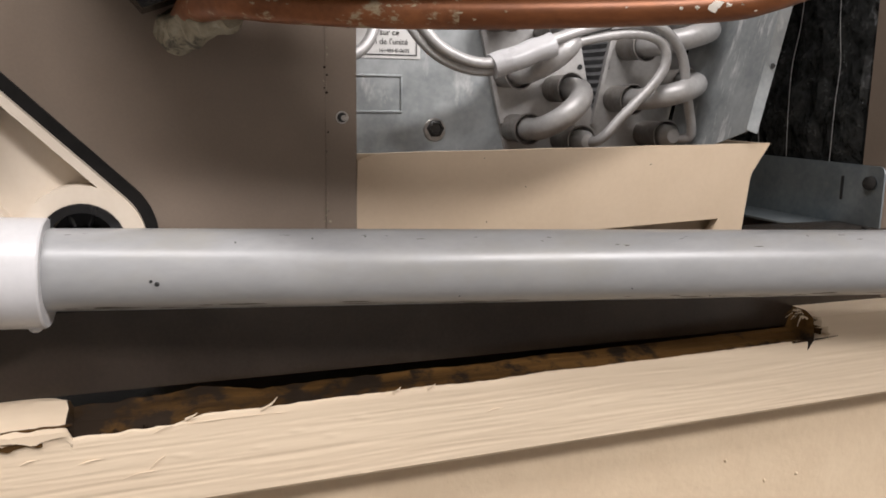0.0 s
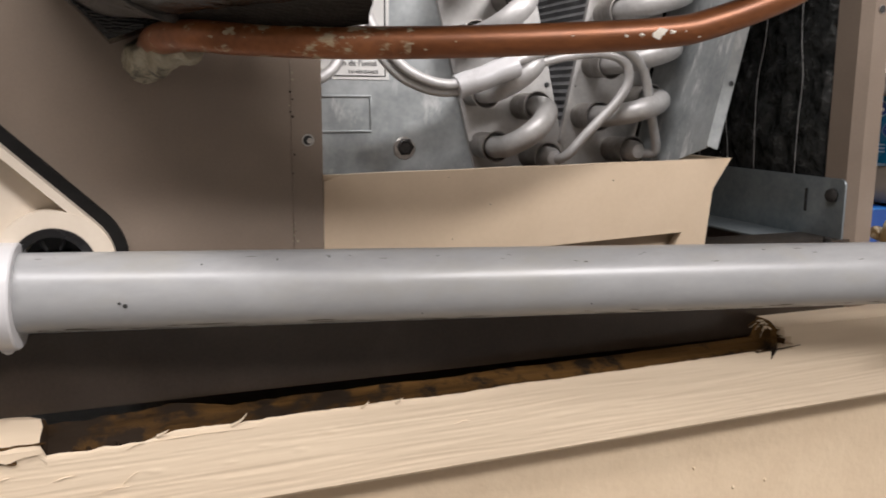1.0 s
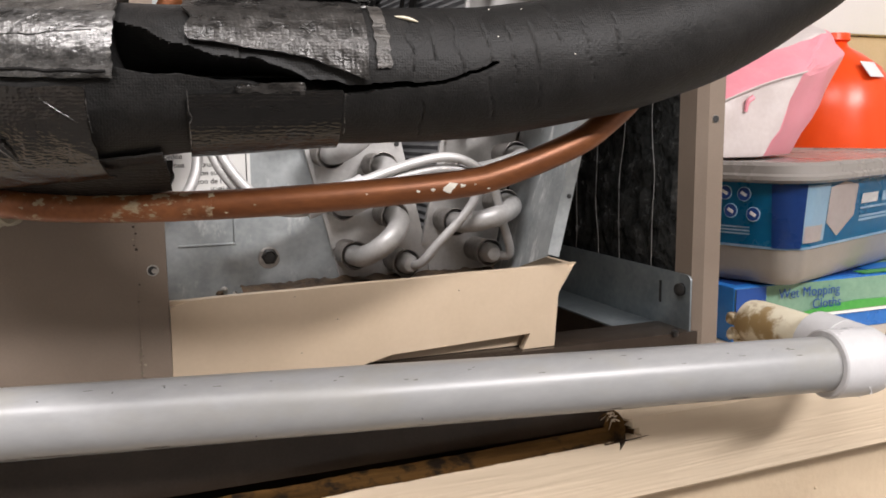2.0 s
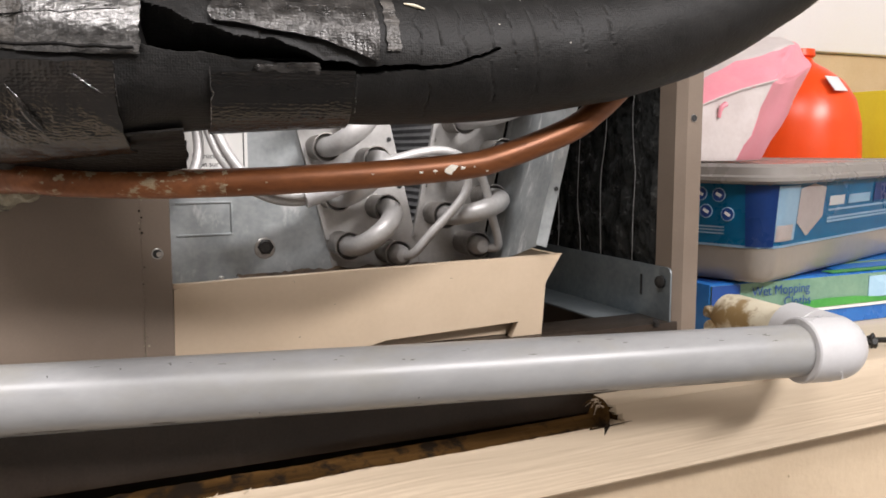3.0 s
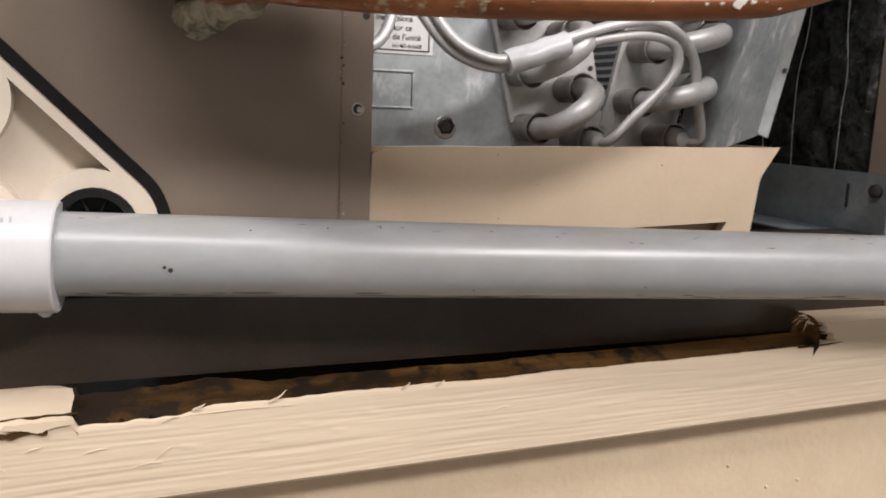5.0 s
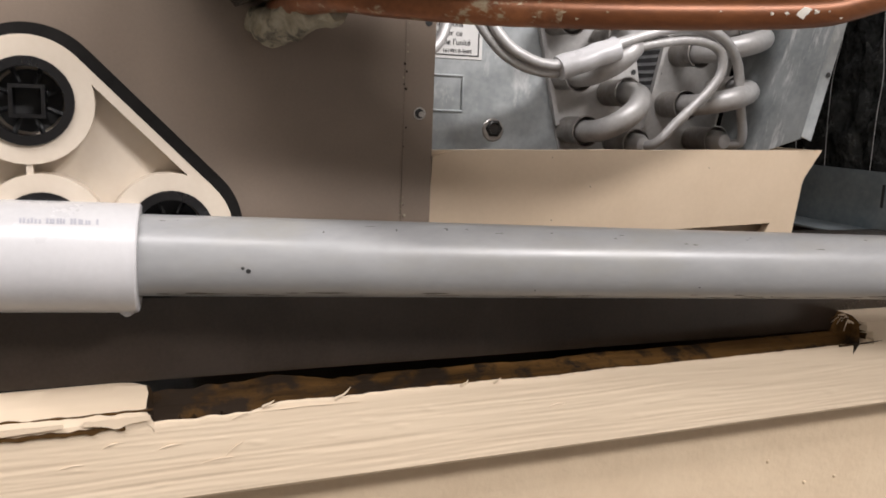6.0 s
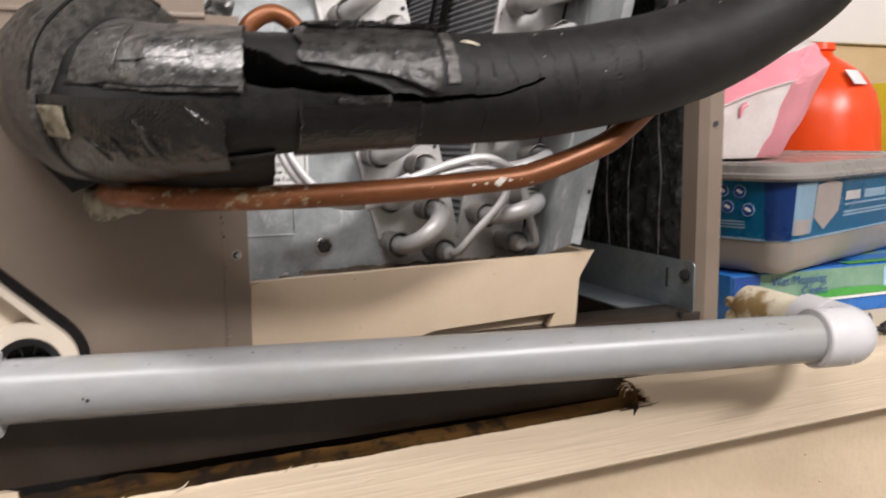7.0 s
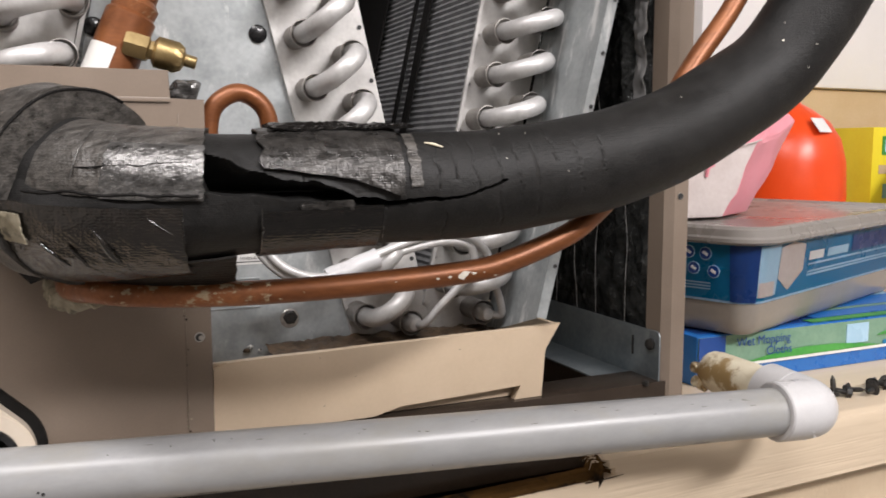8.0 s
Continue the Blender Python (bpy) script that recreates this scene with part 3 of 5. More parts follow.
post = [(0.2725, 0.03), (0.2725, 0.0), (0.2625, 0.0), (0.2580, 0.0042), (0.2580, 0.018), (0.2592, 0.018), (0.2592, 0.0050), (0.263, 0.0013), (0.2712, 0.0013), (0.2712, 0.03)]
lo = [bm.verts.new((x, y, 1.0)) for x, y in post]
hi = [bm.verts.new((x, y, 1.6)) for x, y in post]
bm.faces.new(lo), bm.faces.new(hi[::-1])
for i in range(len(post)):
    bm.faces.new((lo[i], lo[(i + 1) % len(post)], hi[(i + 1) % len(post)], hi[i]))
part("corner_post", bm, "cabinet", cab, smooth=False)
part("side_wall", cube((0.2702, 0.03, 0.975), (0.2725, 0.50, 1.6)), "cabinet", cab, smooth=False)
part("side_wall", cube((-0.302, 0.0, 0.975), (-0.30, 0.50, 1.6)), "cabinet", cab, smooth=False)
part("back_wall", cube((-0.30, 0.498, 0.975), (0.27, 0.50, 1.6)), "lining", cab, smooth=False)
part("top_plate", cube((-0.302, 0.0, 1.6), (0.2725, 0.50, 1.602)), "cabinet", cab, smooth=False)
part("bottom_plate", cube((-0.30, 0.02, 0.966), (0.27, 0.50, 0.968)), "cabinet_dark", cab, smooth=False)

# quilted black foil lining on the inside of the side wall
bm = bmesh.new()
NY, NZ = 150, 190
g = []
for i in range(NY + 1):
    row = []
    for j in range(NZ + 1):
        y, z = 0.024 + 0.47 * i / NY, 1.036 + 0.55 * j / NZ
        d = 0.0035 * noise.noise(Vector((y * 14, z * 9, 2))) - 0.0045 * abs(noise.noise(Vector((y * 70, z * 22, 5)))) - 0.0035 * abs(noise.noise(Vector((y * 110, z * 60, 8)))) + 0.003
        if y < 0.07 and z > 1.17:
            d += 0.008 * max(0, 1 - abs(y - 0.045) / 0.022)
        row.append(bm.verts.new((0.2635 - d * min(1.0, max(0.1, (z - 1.055) / 0.02)), y, z)))
    g.append(row)
for i in range(NY):
    for j in range(NZ):
        bm.faces.new((g[i][j], g[i + 1][j], g[i + 1][j + 1], g[i][j + 1]))
ext = bmesh.ops.extrude_face_region(bm, geom=bm.faces[:])
for v in [q for q in ext["geom"] if isinstance(q, bmesh.types.BMVert)]:
    v.co.x = 0.2695
part("insulation_lining", bm, "lining", cab, "black foil faced insulation lining with crinkled seams")
for k in range(7):
    y0 = 0.04 + 0.028 * k + random.uniform(-0.004, 0.004)
    pts = [(0.2585 - 0.002 * noise.noise(Vector((k, s, 0))), y0 + 0.007 * noise.noise(Vector((k * 3.3, s * 0.55, 1))), 1.055 + 0.02 * s) for s in range(15)]
    part("seam_thread", bar(pts, 0.00020, 5, 5), "alu", cab, "thin silvery reinforcing thread")

# shiny torn foil edge of the lining beside the post
bm = bmesh.new()
g = []
for i in range(15):
    row = []
    for j in range(91):
        y, z = 0.0195 + 0.0145 * i / 14 + 0.0022 * noise.noise(Vector((j * 0.12, 3, 0))) * (i / 14), 1.205 + 0.18 * j / 90
        q = Vector((y, z, 0))
        row.append(bm.verts.new((0.2540 + 0.0022 * noise.noise(q * 90) - 0.0022 * abs(noise.noise(q * 160 + Vector((0, 0, 4)))) + 0.003 * i / 14, y, z)))
    g.append(row)
for i in range(14):
    for j in range(90):
        bm.faces.new((g[i][j], g[i + 1][j], g[i + 1][j + 1], g[i][j + 1]))
ext = bmesh.ops.extrude_face_region(bm, geom=bm.faces[:])
for v in [q for q in ext["geom"] if isinstance(q, bmesh.types.BMVert)]:
    v.co.x += 0.0004
part("foil_edge", bm, "alu", cab, "shiny crumpled foil edge of the lining")

# galvanised rail along the foot of the side wall
bm = bmesh.new()
box(bm, (0.2562, 0.0125, 1.0335), (0.2572, 0.45, 1.0645), 0.0003)
n = [(0.0125, 1.0645), (0.0125, 1.0335), (0.0025, 1.0335)] + [(0.0060 - 0.0035 * math.cos(radians(w)), 1.0610 + 0.0035 * math.sin(radians(w))) for w in range(0, 91, 15)]
q = [[bm.verts.new((x, y, z)) for y, z in n] for x in (0.2562, 0.2572)]
bm.faces.new(q[0]), bm.faces.new(q[1][::-1])
for i in range(len(n)):
    bm.faces.new((q[0][i], q[0][(i + 1) % len(n)], q[1][(i + 1) % len(n)], q[1][i]))
box(bm, (0.228, 0.022, 1.0325), (0.2562, 0.45, 1.0338), 0.0003)
rail = part("side_rail", bm, "galv_dark", cab, "blue-grey galvanised rail with a slot")
part("slot", cube((0.2556, 0.0270, 1.046), (0.2560, 0.0285, 1.058)), "ink", rail, "dark narrow slot")
part("screw_head", turned((0.2562, 0.0100, 1.0560), (-1, -0.25, 0), [(0, 0.0036), (0.0022, 0.0034), (0.0028, 0.002), (0.0028, 0.0)], 12), "dark_screw", rail, "black hexagonal screw head")

for x, y, z, name, mat in ((-0.012, 0.0, 1.0871, "panel_hole", "screw"), (-0.0095, 0.0, 1.1205, "slot_hole", "ink"), (-0.161, 0.0015, 1.002, "rail_screw", "dark_screw")):
    prof = [(0, 0.0024), (0.0003, 0.0024), (0.0005, 0.0020), (0.0005, 0.0)] if name != "slot_hole" else [(0, 0.0014), (0.0002, 0.0014)]
    s = part(name, turned((x, y, z), (0, -1, 0), prof, 16), mat, cab, "punched hole with a bright worn rim" if mat == "screw" else "small dark hole" if mat == "ink" else "black screw")
    if mat == "screw":
        part("recess", turned((x - 0.0002, -0.0005, z), (0, -1, 0), [(0, 0.0018), (0.0001, 0.0017)], 14), "ink", s, "dark punched opening")
        part("thread_end", turned((x + 0.0005, -0.0006, z - 0.0002), (0, -1, 0), [(0, 0.0011), (0.0002, 0.0010)], 10), "screw", s, "bright bent metal in the hole")
for z in (1.1463, 1.30):
    h = part("post_hole", turned((0.2665, 0.0, z), (0, -1, 0), [(0, 0.0021), (0.0004, 0.0021), (0.0004, 0.0016)], 14), "screw", cab, "bright rimmed punched hole")
    part("recess", turned((0.2665, -0.0005, z), (0, -1, 0), [(0, 0.0018), (0.0002, 0.0018)], 12), "ink", h, "dark punched opening")
part("rail_screw", turned((0.246, 0.0, 1.0395), (0, -0.2, 1), [(-0.006, 0.0018), (-0.0035, 0.002), (-0.003, 0.0)], 10), "dark_screw", cab, "small black screw on the sill")

# ---- drain pan ----
pan = thing("drain_pan", "cream moulded plastic condensate drain pan below the coil", "drain pan")


def pan_shear(bm):
    for v in bm.verts:
        h = (v.co.z - 1.036) / 0.04
        v.co.y -= 0.0055 * h
        v.co.z += 0.016 * (v.co.x - 0.08) * max(0, h)
    return bm


bm = bmesh.new()
top = [(0.1858 - 0.192 * i / 24, 1.0750 + 0.00012 * math.sin(i)) for i in range(25)]
prism(bm, [(-0.0062, 1.036), (0.075, 1.036), (0.090, 1.0398), (0.1615, 1.0425), (0.158, 1.0348), (0.1755, 1.0348), (0.1755, 1.060), (0.1768, 1.066), (0.1803, 1.0715)] + top, 0.0045, 0.0090)
lip = [e for e in bm.edges if all(v.co.z > 1.0745 and v.co.y < 0.005 for v in e.verts)]
bmesh.ops.bevel(bm, geom=lip, offset=0.0024, segments=4, affect="EDGES")
part("front_wall", pan_shear(bm), "pan", pan)
part("lower_wall", cube((0.07, 0.012, 1.0348), (0.172, 0.0145, 1.0435), 0.0005), "pan", pan, "recessed lower wall of the pan")
bm = bmesh.new()
side = [(0.1755, 1.0348), (0.1755, 1.060), (0.1845, 1.0765), (0.1815, 1.0765), (0.1725, 1.060), (0.1725, 1.0348)]
a = [bm.verts.new((x - 0.0006, 0.0055 - 0.0055 * (z - 1.036) / 0.04, z)) for x, z in side]
b = [bm.verts.new((x - 0.0006, 0.45, z)) for x, z in side]
bm.faces.new(a), bm.faces.new(b[::-1])
for i in range(6):
    bm.faces.new((a[i], a[(i + 1) % 6], b[(i + 1) % 6], b[i]))
part("side_wall", bm, "pan", pan, smooth=False)
part("pan_floor", cube((-0.078, 0.0075, 1.0425), (0.1725, 0.45, 1.0455)), "pan", pan, "pan floor stained by water", smooth=False)
for x, z in ((0.0641, 1.0596), (0.045, 1.0715), (0.122, 1.068), (0.048, 1.0455)):
    h = (z - 1.036) / 0.04
    part("speck", turned((x, 0.0045 - 0.0055 * h, z), (0, -1, 0), [(0, 0.0003), (0.0001, 0.00025)], 8), "ink", pan, "tiny dark speck of dirt")

bm = bmesh.new()
NI, NJ = 60, 16
g = [[bm.verts.new((0.03 + 0.135 * i / NI, 0.0082 + 0.05 * j / NJ, 1.0640 + 0.0020 * noise.noise(Vector((i * 0.35, j * 0.4, 0))) + 0.004 * (j / NJ) + 0.0012 * noise.noise(Vector((i * 0.9, j * 0.9, 4))))) for j in range(NJ + 1)] for i in range(NI + 1)]
for i in range(NI):
    for j in range(NJ):
        bm.faces.new((g[i][j], g[i + 1][j], g[i + 1][j + 1], g[i][j + 1]))
part("sediment", bm, "sludge", pan, "dark brown sludge and rust settled in the pan")

random.seed(77)
for k in range(12):
    x, r = 0.020 + 0.045 * random.random(), random.uniform(0.0004, 0.0012)
    q = Vector((x, 0.0612, 1.0640 + random.uniform(-0.001, 0.002)))
    part("mineral_crust", bar([q + Vector((-r * 1.6, 0, 0)), q + Vector((0, -0.0006, r * 0.5)), q + Vector((r * 1.4, 0, -r * 0.3))], [0.3 * r + 0.7 * r * math.sin(math.pi * i / 8) for i in range(9)], 8, 4, wobble=0.0006, freq=500), "scale_crust" if k % 4 else "sludge", pan, "crust of dried mineral scale")

# ---- evaporator coil ----
coil = thing("evaporator_coil", "aluminium evaporator coil with leaning tube sheets and bare return bends", "coil")
YS = 0.058


def plate(name, outline, mat, y=YS, thick=0.0014, label=""):
    return part(name, prism(bmesh.new(), outline, y, y + thick, 0.0003), mat, coil, label)


plate("end_plate", [(-0.09, 1.05), (0.092, 1.05), (0.022, 1.34), (-0.030, 1.34)], "galv", 0.0625, label="dull galvanised end plate with water marks")
plate("tube_sheet", [(0.0835, 1.060), (0.134, 1.060), (0.068, 1.34), (0.0125, 1.34)], "sheet", 0.0610, label="grey aluminium tube sheet leaning outward")
plate("tube_sheet", [(0.1260, 1.082), (0.1295, 1.080), (0.1310, 1.060), (0.166, 1.060), (0.226, 1.34), (0.181, 1.34)], "sheet", 0.0605)
plate("tube_sheet", [(-0.145, 1.060), (-0.096, 1.060), (-0.032, 1.34), (-0.082, 1.34)], "sheet", 0.0610)
for x0, x1, dz in ((0.0830, 0.0125, 0.0), (0.1215, 0.1805, 0.0), (-0.0955, -0.0315, 0.0)):
    bm = bmesh.new()
    s = 0.0022
    q = [bm.verts.new(p) for p in ((x0 + (x1 - x0) * 0.08, YS + 0.0010, 1.083), (x0 + (x1 - x0) * 0.08 + s, YS + 0.0010, 1.083), (x1 + s, YS + 0.0010, 1.34), (x1, YS + 0.0010, 1.34))]
    w = [bm.verts.new((p.co.x, YS + 0.0030, p.co.z)) for p in q]
    bm.faces.new(q), bm.faces.new(w[::-1])
    for i in range(4):
        bm.faces.new((q[i], w[i], w[(i + 1) % 4], q[(i + 1) % 4]))
    part("sheet_flange", bm, "sheet", coil, "folded edge of the tube sheet")

# angled cover plate on the outer slab, with its folded flange
bm = bmesh.new()
quad = [(0.166, 0.0570, 1.062), (0.1665, -0.0045, 1.082), (0.2295, -0.0045, 1.34), (0.226, 0.0570, 1.34)]
q = [bm.verts.new(p) for p in quad]
w = [bm.verts.new((x + 0.0014, y + 0.0008, z)) for x, y, z in quad]
bm.faces.new(q), bm.faces.new(w[::-1])
for i in range(4):
    bm.faces.new((q[i], w[i], w[(i + 1) % 4], q[(i + 1) % 4]))
part("cover_plate", bm, "galv_streaked", coil, "galvanised side plate with white mineral streaks", smooth=False)
bm = bmesh.new()
quad = [(0.1655, -0.0058, 1.083), (0.1722, -0.0048, 1.081), (0.2362, -0.0048, 1.34), (0.2295, -0.0058, 1.34)]
q = [bm.verts.new(p) for p in quad]
w = [bm.verts.new((x, y + 0.0012, z)) for x, y, z in quad]
bm.faces.new(q), bm.faces.new(w[::-1])
for i in range(4):
    bm.faces.new((q[i], w[i], w[(i + 1) % 4], q[(i + 1) % 4]))
flange = part("plate_flange", bm, "galv", coil, smooth=False)
for z in (1.1102, 1.139, 1.168, 1.197, 1.226, 1.255):
    x = 0.1690 + (z - 1.083) * 0.2475
    part("hole", turned((x + 0.0012, -0.0056, z), (0, -1, 0), [(0, 0.0012), (0.0002, 0.0012)], 10), "ink", flange, "small dark hole")

# finned slabs between the tube sheets
for x0, x1, side, depth in ((0.124, 0.186, -1, 0.44), (0.128, 0.060, 1, 0.44)):
    bm = bmesh.new()
    pitch, n = 0.0038, 72
    prev = None
    for k in range(n * 2 + 1):
        z = 1.062 + 0.278 * k / (n * 2)
        x = x0 + (x1 - x0) * (z - 1.062) / 0.278 + (0.0016 if k % 2 else 0.0) * side
        cur = [bm.verts.new((x, y, z)) for y in (YS + 0.0064, YS + depth)]
        if prev:
            bm.faces.new((prev[0], prev[1], cur[1], cur[0]))
        prev = cur
    part("fin_pack", bm, "fins", coil, "dark corrugated cooling fins", smooth=False)
# black bands added over the fins in place of the diagonal shade there
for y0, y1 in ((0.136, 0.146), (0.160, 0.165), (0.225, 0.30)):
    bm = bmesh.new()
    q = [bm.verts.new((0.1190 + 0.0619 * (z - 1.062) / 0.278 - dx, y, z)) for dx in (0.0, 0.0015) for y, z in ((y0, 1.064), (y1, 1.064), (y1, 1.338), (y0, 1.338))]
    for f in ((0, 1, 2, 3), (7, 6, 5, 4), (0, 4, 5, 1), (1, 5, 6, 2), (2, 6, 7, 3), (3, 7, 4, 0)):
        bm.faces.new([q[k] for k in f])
    part("shade_band", bm, "gasket", coil, "black band standing in for shade across the fins", smooth=False)
# far fins coloured near black to stand for the deep shade between the slabs
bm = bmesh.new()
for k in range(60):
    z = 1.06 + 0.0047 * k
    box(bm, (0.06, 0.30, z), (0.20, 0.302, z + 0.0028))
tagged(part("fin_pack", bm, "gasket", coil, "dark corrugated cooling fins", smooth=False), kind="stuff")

R_T = 0.0051


def stub(x, z, length=0.015, parent=coil):
    s = part("tube_stub", turned((x, YS, z), (0, -1, 0), [(-0.005, 0.0064), (length * 0.6, 0.0064), (length - 0.001, 0.0070), (length, 0.0074), (length + 0.0002, 0.0069), (length - 0.004, 0.0060), (length - 0.005, 0.0)], 20), "stub", parent, "darkened flared tube end")
    return s


def return_bend(x0, z0, x1, z1, out=0.036):
    """A U-shaped tube between two holes of a tube sheet, with a flared stub at each end."""
    d = Vector((x1 - x0, 0, z1 - z0))
    y1 = YS - 0.012
    mid = Vector((x0, 0, z0)) + d / 2
    pts = [(x0, y1, z0), (x0, y1 - 0.004, z0)]
    rad = YS - out - y1 + 0.004
    for k in range(1, 8):
        w = math.pi * k / 8
        p = mid - d / 2 * math.cos(w)
        pts.append((p.x, y1 - 0.004 + rad * math.sin(w), p.z))
    pts += [(x1, y1 - 0.004, z1), (x1, y1, z1)]
    u = part("return_bend", bar(pts, R_T, 18, 4), "alu", coil)
    stub(x0, z0, parent=u), stub(x1, z1, parent=u)


for z in (1.081, 1.106, 1.131, 1.156, 1.181, 1.2065, 1.234, 1.260, 1.285):
    x = 0.0848 - (z - 1.081) * 0.215
    return_bend(x, z, x + 0.021, z + 0.0185)
for z in (1.095, 1.120, 1.145, 1.168, 1.192, 1.217, 1.242, 1.267, 1.292):
    x = 0.1390 + (z - 1.095) * 0.222
    return_bend(x, z, x + 0.029, z + 0.0085, 0.034)
for z in (1.168, 1.193, 1.218, 1.243, 1.268):
    x = -0.064 + (z - 1.218) * 0.235
    return_bend(x, z, x - 0.03, z - 0.008, 0.034)
for x, z in ((0.1110, 1.0757), (0.1570, 1.0782)):
    s = stub(x, z, 0.017)
    part("plug", turned((x, YS - 0.014, z), (0, -1, 0), [(0, 0.0052), (0.006, 0.005), (0.009, 0.0034), (0.010, 0.0)], 16), "alu", s, "rounded bright tube end")
for z in (1.11, 1.135, 1.16, 1.185, 1.2125, 1.2415, 1.265):
    for x0 in (0.1275 - (z - 1.075) * 0.235, 0.1300 + (z - 1.09) * 0.215):
        part("rivet_hole", turned((x0, 0.0608, z), (0, -1, 0), [(0, 0.0013), (0.0003, 0.0013)], 10), "ink", coil, "small dark rivet hole")

# fittings on the galvanised end plate
for x, z in ((0.032, 1.235), (-0.049, 1.234)):
    part("hole_plug", turned((x, 0.0625, z), (0, -1, 0), [(0, 0.0048), (0.0012, 0.0048), (0.002, 0.0036), (0.0021, 0.0)], 20), "black", coil, "round black rubber plug")
b = part("bolt_hole", turned((0.0459, 0.0625, 1.0798), (0, -1, 0), [(0, 0.0056), (0.0005, 0.0050)], 11), "screw", coil, "torn bright metal round a bolt hole")
part("bolt", turned((0.0462, 0.0622, 1.0805), (0, -1, 0), [(0, 0.0042), (0.0008, 0.0042), (0.0014, 0.0030), (0.0006, 0.0026), (0.0006, 0.0)], 6), "dark_screw", b, "dark hexagonal bolt head")
bm = bmesh.new()
for lo, hi in (((0.003, 1.1035), (0.030, 1.1045)), ((0.003, 1.0875), (0.030, 1.0885)), ((0.0292, 1.0885), (0.0302, 1.1035))):
    box(bm, (lo[0], 0.0616, lo[1]), (hi[0], 0.0624, hi[1]), 0.0003)
part("pressed_ridge", bm, "galv", coil, "pressed rectangular outline in the plate")
lab = part("paper_label", cube((-0.012, 0.0620, 1.1115), (0.0385, 0.0623, 1.150)), "label", coil, "white instruction label in French")
for lo, hi in (((-0.012, 1.1128), (0.0368, 1.1133)), ((0.0363, 1.1133), (0.0368, 1.150))):
    part("border", cube((lo[0], 0.0617, lo[1]), (hi[0], 0.0619, hi[1])), "ink", lab, "thin black border line")
for words, size, x, row in (("161483-B-0605", 0.0023, 0.0190, -0.85), ("tion de l'unit\u00e9", 0.0036, 0.0125, 0), ("ion sur ce", 0.0036, 0.0140, 1), ("instructions", 0.0036, 0.0115, 2), ("z-vous", 0.0036, -0.0015, 2), ("c\u00e9d\u00e9e", 0.0036, -0.0015, 3), ("extens", 0.0036, -0.0015, 4)):
    text_mesh(words, size, on_front(x, 0.0618, 1.1176 + 0.0040 * row), "ink", lab, label="printed French words")

# thin feeder tubes held together by a white sleeve
feed = thing("feeder_tubes", "pair of thin bare aluminium feeder tubes taped together", "tube")
A = [(0.012, 0.040, 1.165), (0.017, 0.028, 1.142), (0.023, 0.020, 1.126), (0.035, 0.018, 1.1135), (0.055, 0.018, 1.1090), (0.082, 0.018, 1.1190), (0.105, 0.019, 1.1262), (0.124, 0.0185, 1.1292), (0.1383, 0.0195, 1.1250), (0.150, 0.0225, 1.1149), (0.1578, 0.027, 1.0957), (0.1640, 0.031, 1.0805), (0.1628, 0.035, 1.0770), (0.1570, 0.046, 1.0782)]
B = [(0.009, 0.044, 1.165), (0.0145, 0.031, 1.140), (0.0205, 0.023, 1.124), (0.034, 0.021, 1.1105), (0.055, 0.021, 1.1060), (0.082, 0.021, 1.1150), (0.105, 0.022, 1.1210), (0.124, 0.022, 1.1235), (0.1365, 0.021, 1.1210), (0.1409, 0.021, 1.1130), (0.1366, 0.022, 1.103), (0.1228, 0.026, 1.0874), (0.1140, 0.031, 1.0765), (0.1110, 0.046, 1.0757)]
part("tube", bar(A, 0.0023, 12, 8), "alu", feed)
part("tube", bar(B, 0.0023, 12, 8), "alu", feed)
part("tube", bar([(0.006, 0.044, 1.165), (0.011, 0.036, 1.135), (0.0085, 0.032, 1.121), (0.002, 0.030, 1.1125), (-0.010, 0.030, 1.108)], 0.0024, 12, 8), "alu", feed)
bm = bar([(0.0555, 0.019, 1.1078), (0.068, 0.0185, 1.1120), (0.0825, 0.0188, 1.1172)], 0.0052, 16, 6, wobble=0.0007, freq=160)
part("sleeve", bm, "pvc", feed, "white tape sleeve round both tubes")

# ---- suction header and service valve in the cabinet ----
head_pipe = thing("copper_header", "stubby brown copper header pipe with a white sticker", "pipe")
part("pipe", turned((-0.0674, 0.036, 1.155), (0.42, 0.0, 1), [(0, 0.0116), (0.088, 0.0116), (0.090, 0.0098), (0.091, 0.0)], 28), "copper", head_pipe)
part("pipe", turned((-0.0317, 0.036, 1.2400), (0.42, 0.0, 1), [(-0.003, 0.0102), (0.002, 0.0108), (0.005, 0.0085), (0.10, 0.0085), (0.10, 0.0)], 24), "corroded", head_pipe, "upper pipe with grey-green corrosion at the joint")
st = part("sticker", wrap_sheet([Vector((-0.0490, 0.036, 1.1988)), Vector((-0.0402, 0.036, 1.2198))], 0.0118, 0.0118, -95, -5, 0, 1, seg=16, thick=0.0002), "label", head_pipe, "white paper sticker")
valve = thing("service_valve", "knurled brass service valve with a capped stem", "valve")
VO, VA = Vector((-0.0375, 0.0270, 1.2228)), Vector((1.0, -0.12, -0.27)).normalized()
part("fitting", turned(VO, VA, [(0, 0.0056), (0.002, 0.0063), (0.0105, 0.0063), (0.0115, 0.0048), (0.0135, 0.0048)], 6), "brass", valve)
kn = bmesh.new()
lathe(kn, VO + VA * 0.0130, VA, [(0, 0.0052), (0.0015, 0.0070), (0.003, 0.0070), (0.0045, 0.0070), (0.006, 0.0070), (0.0075, 0.0070), (0.009, 0.0070), (0.0105, 0.0070), (0.0135, 0.0056), (0.0145, 0.0034), (0.0145, 0.0)], 36)
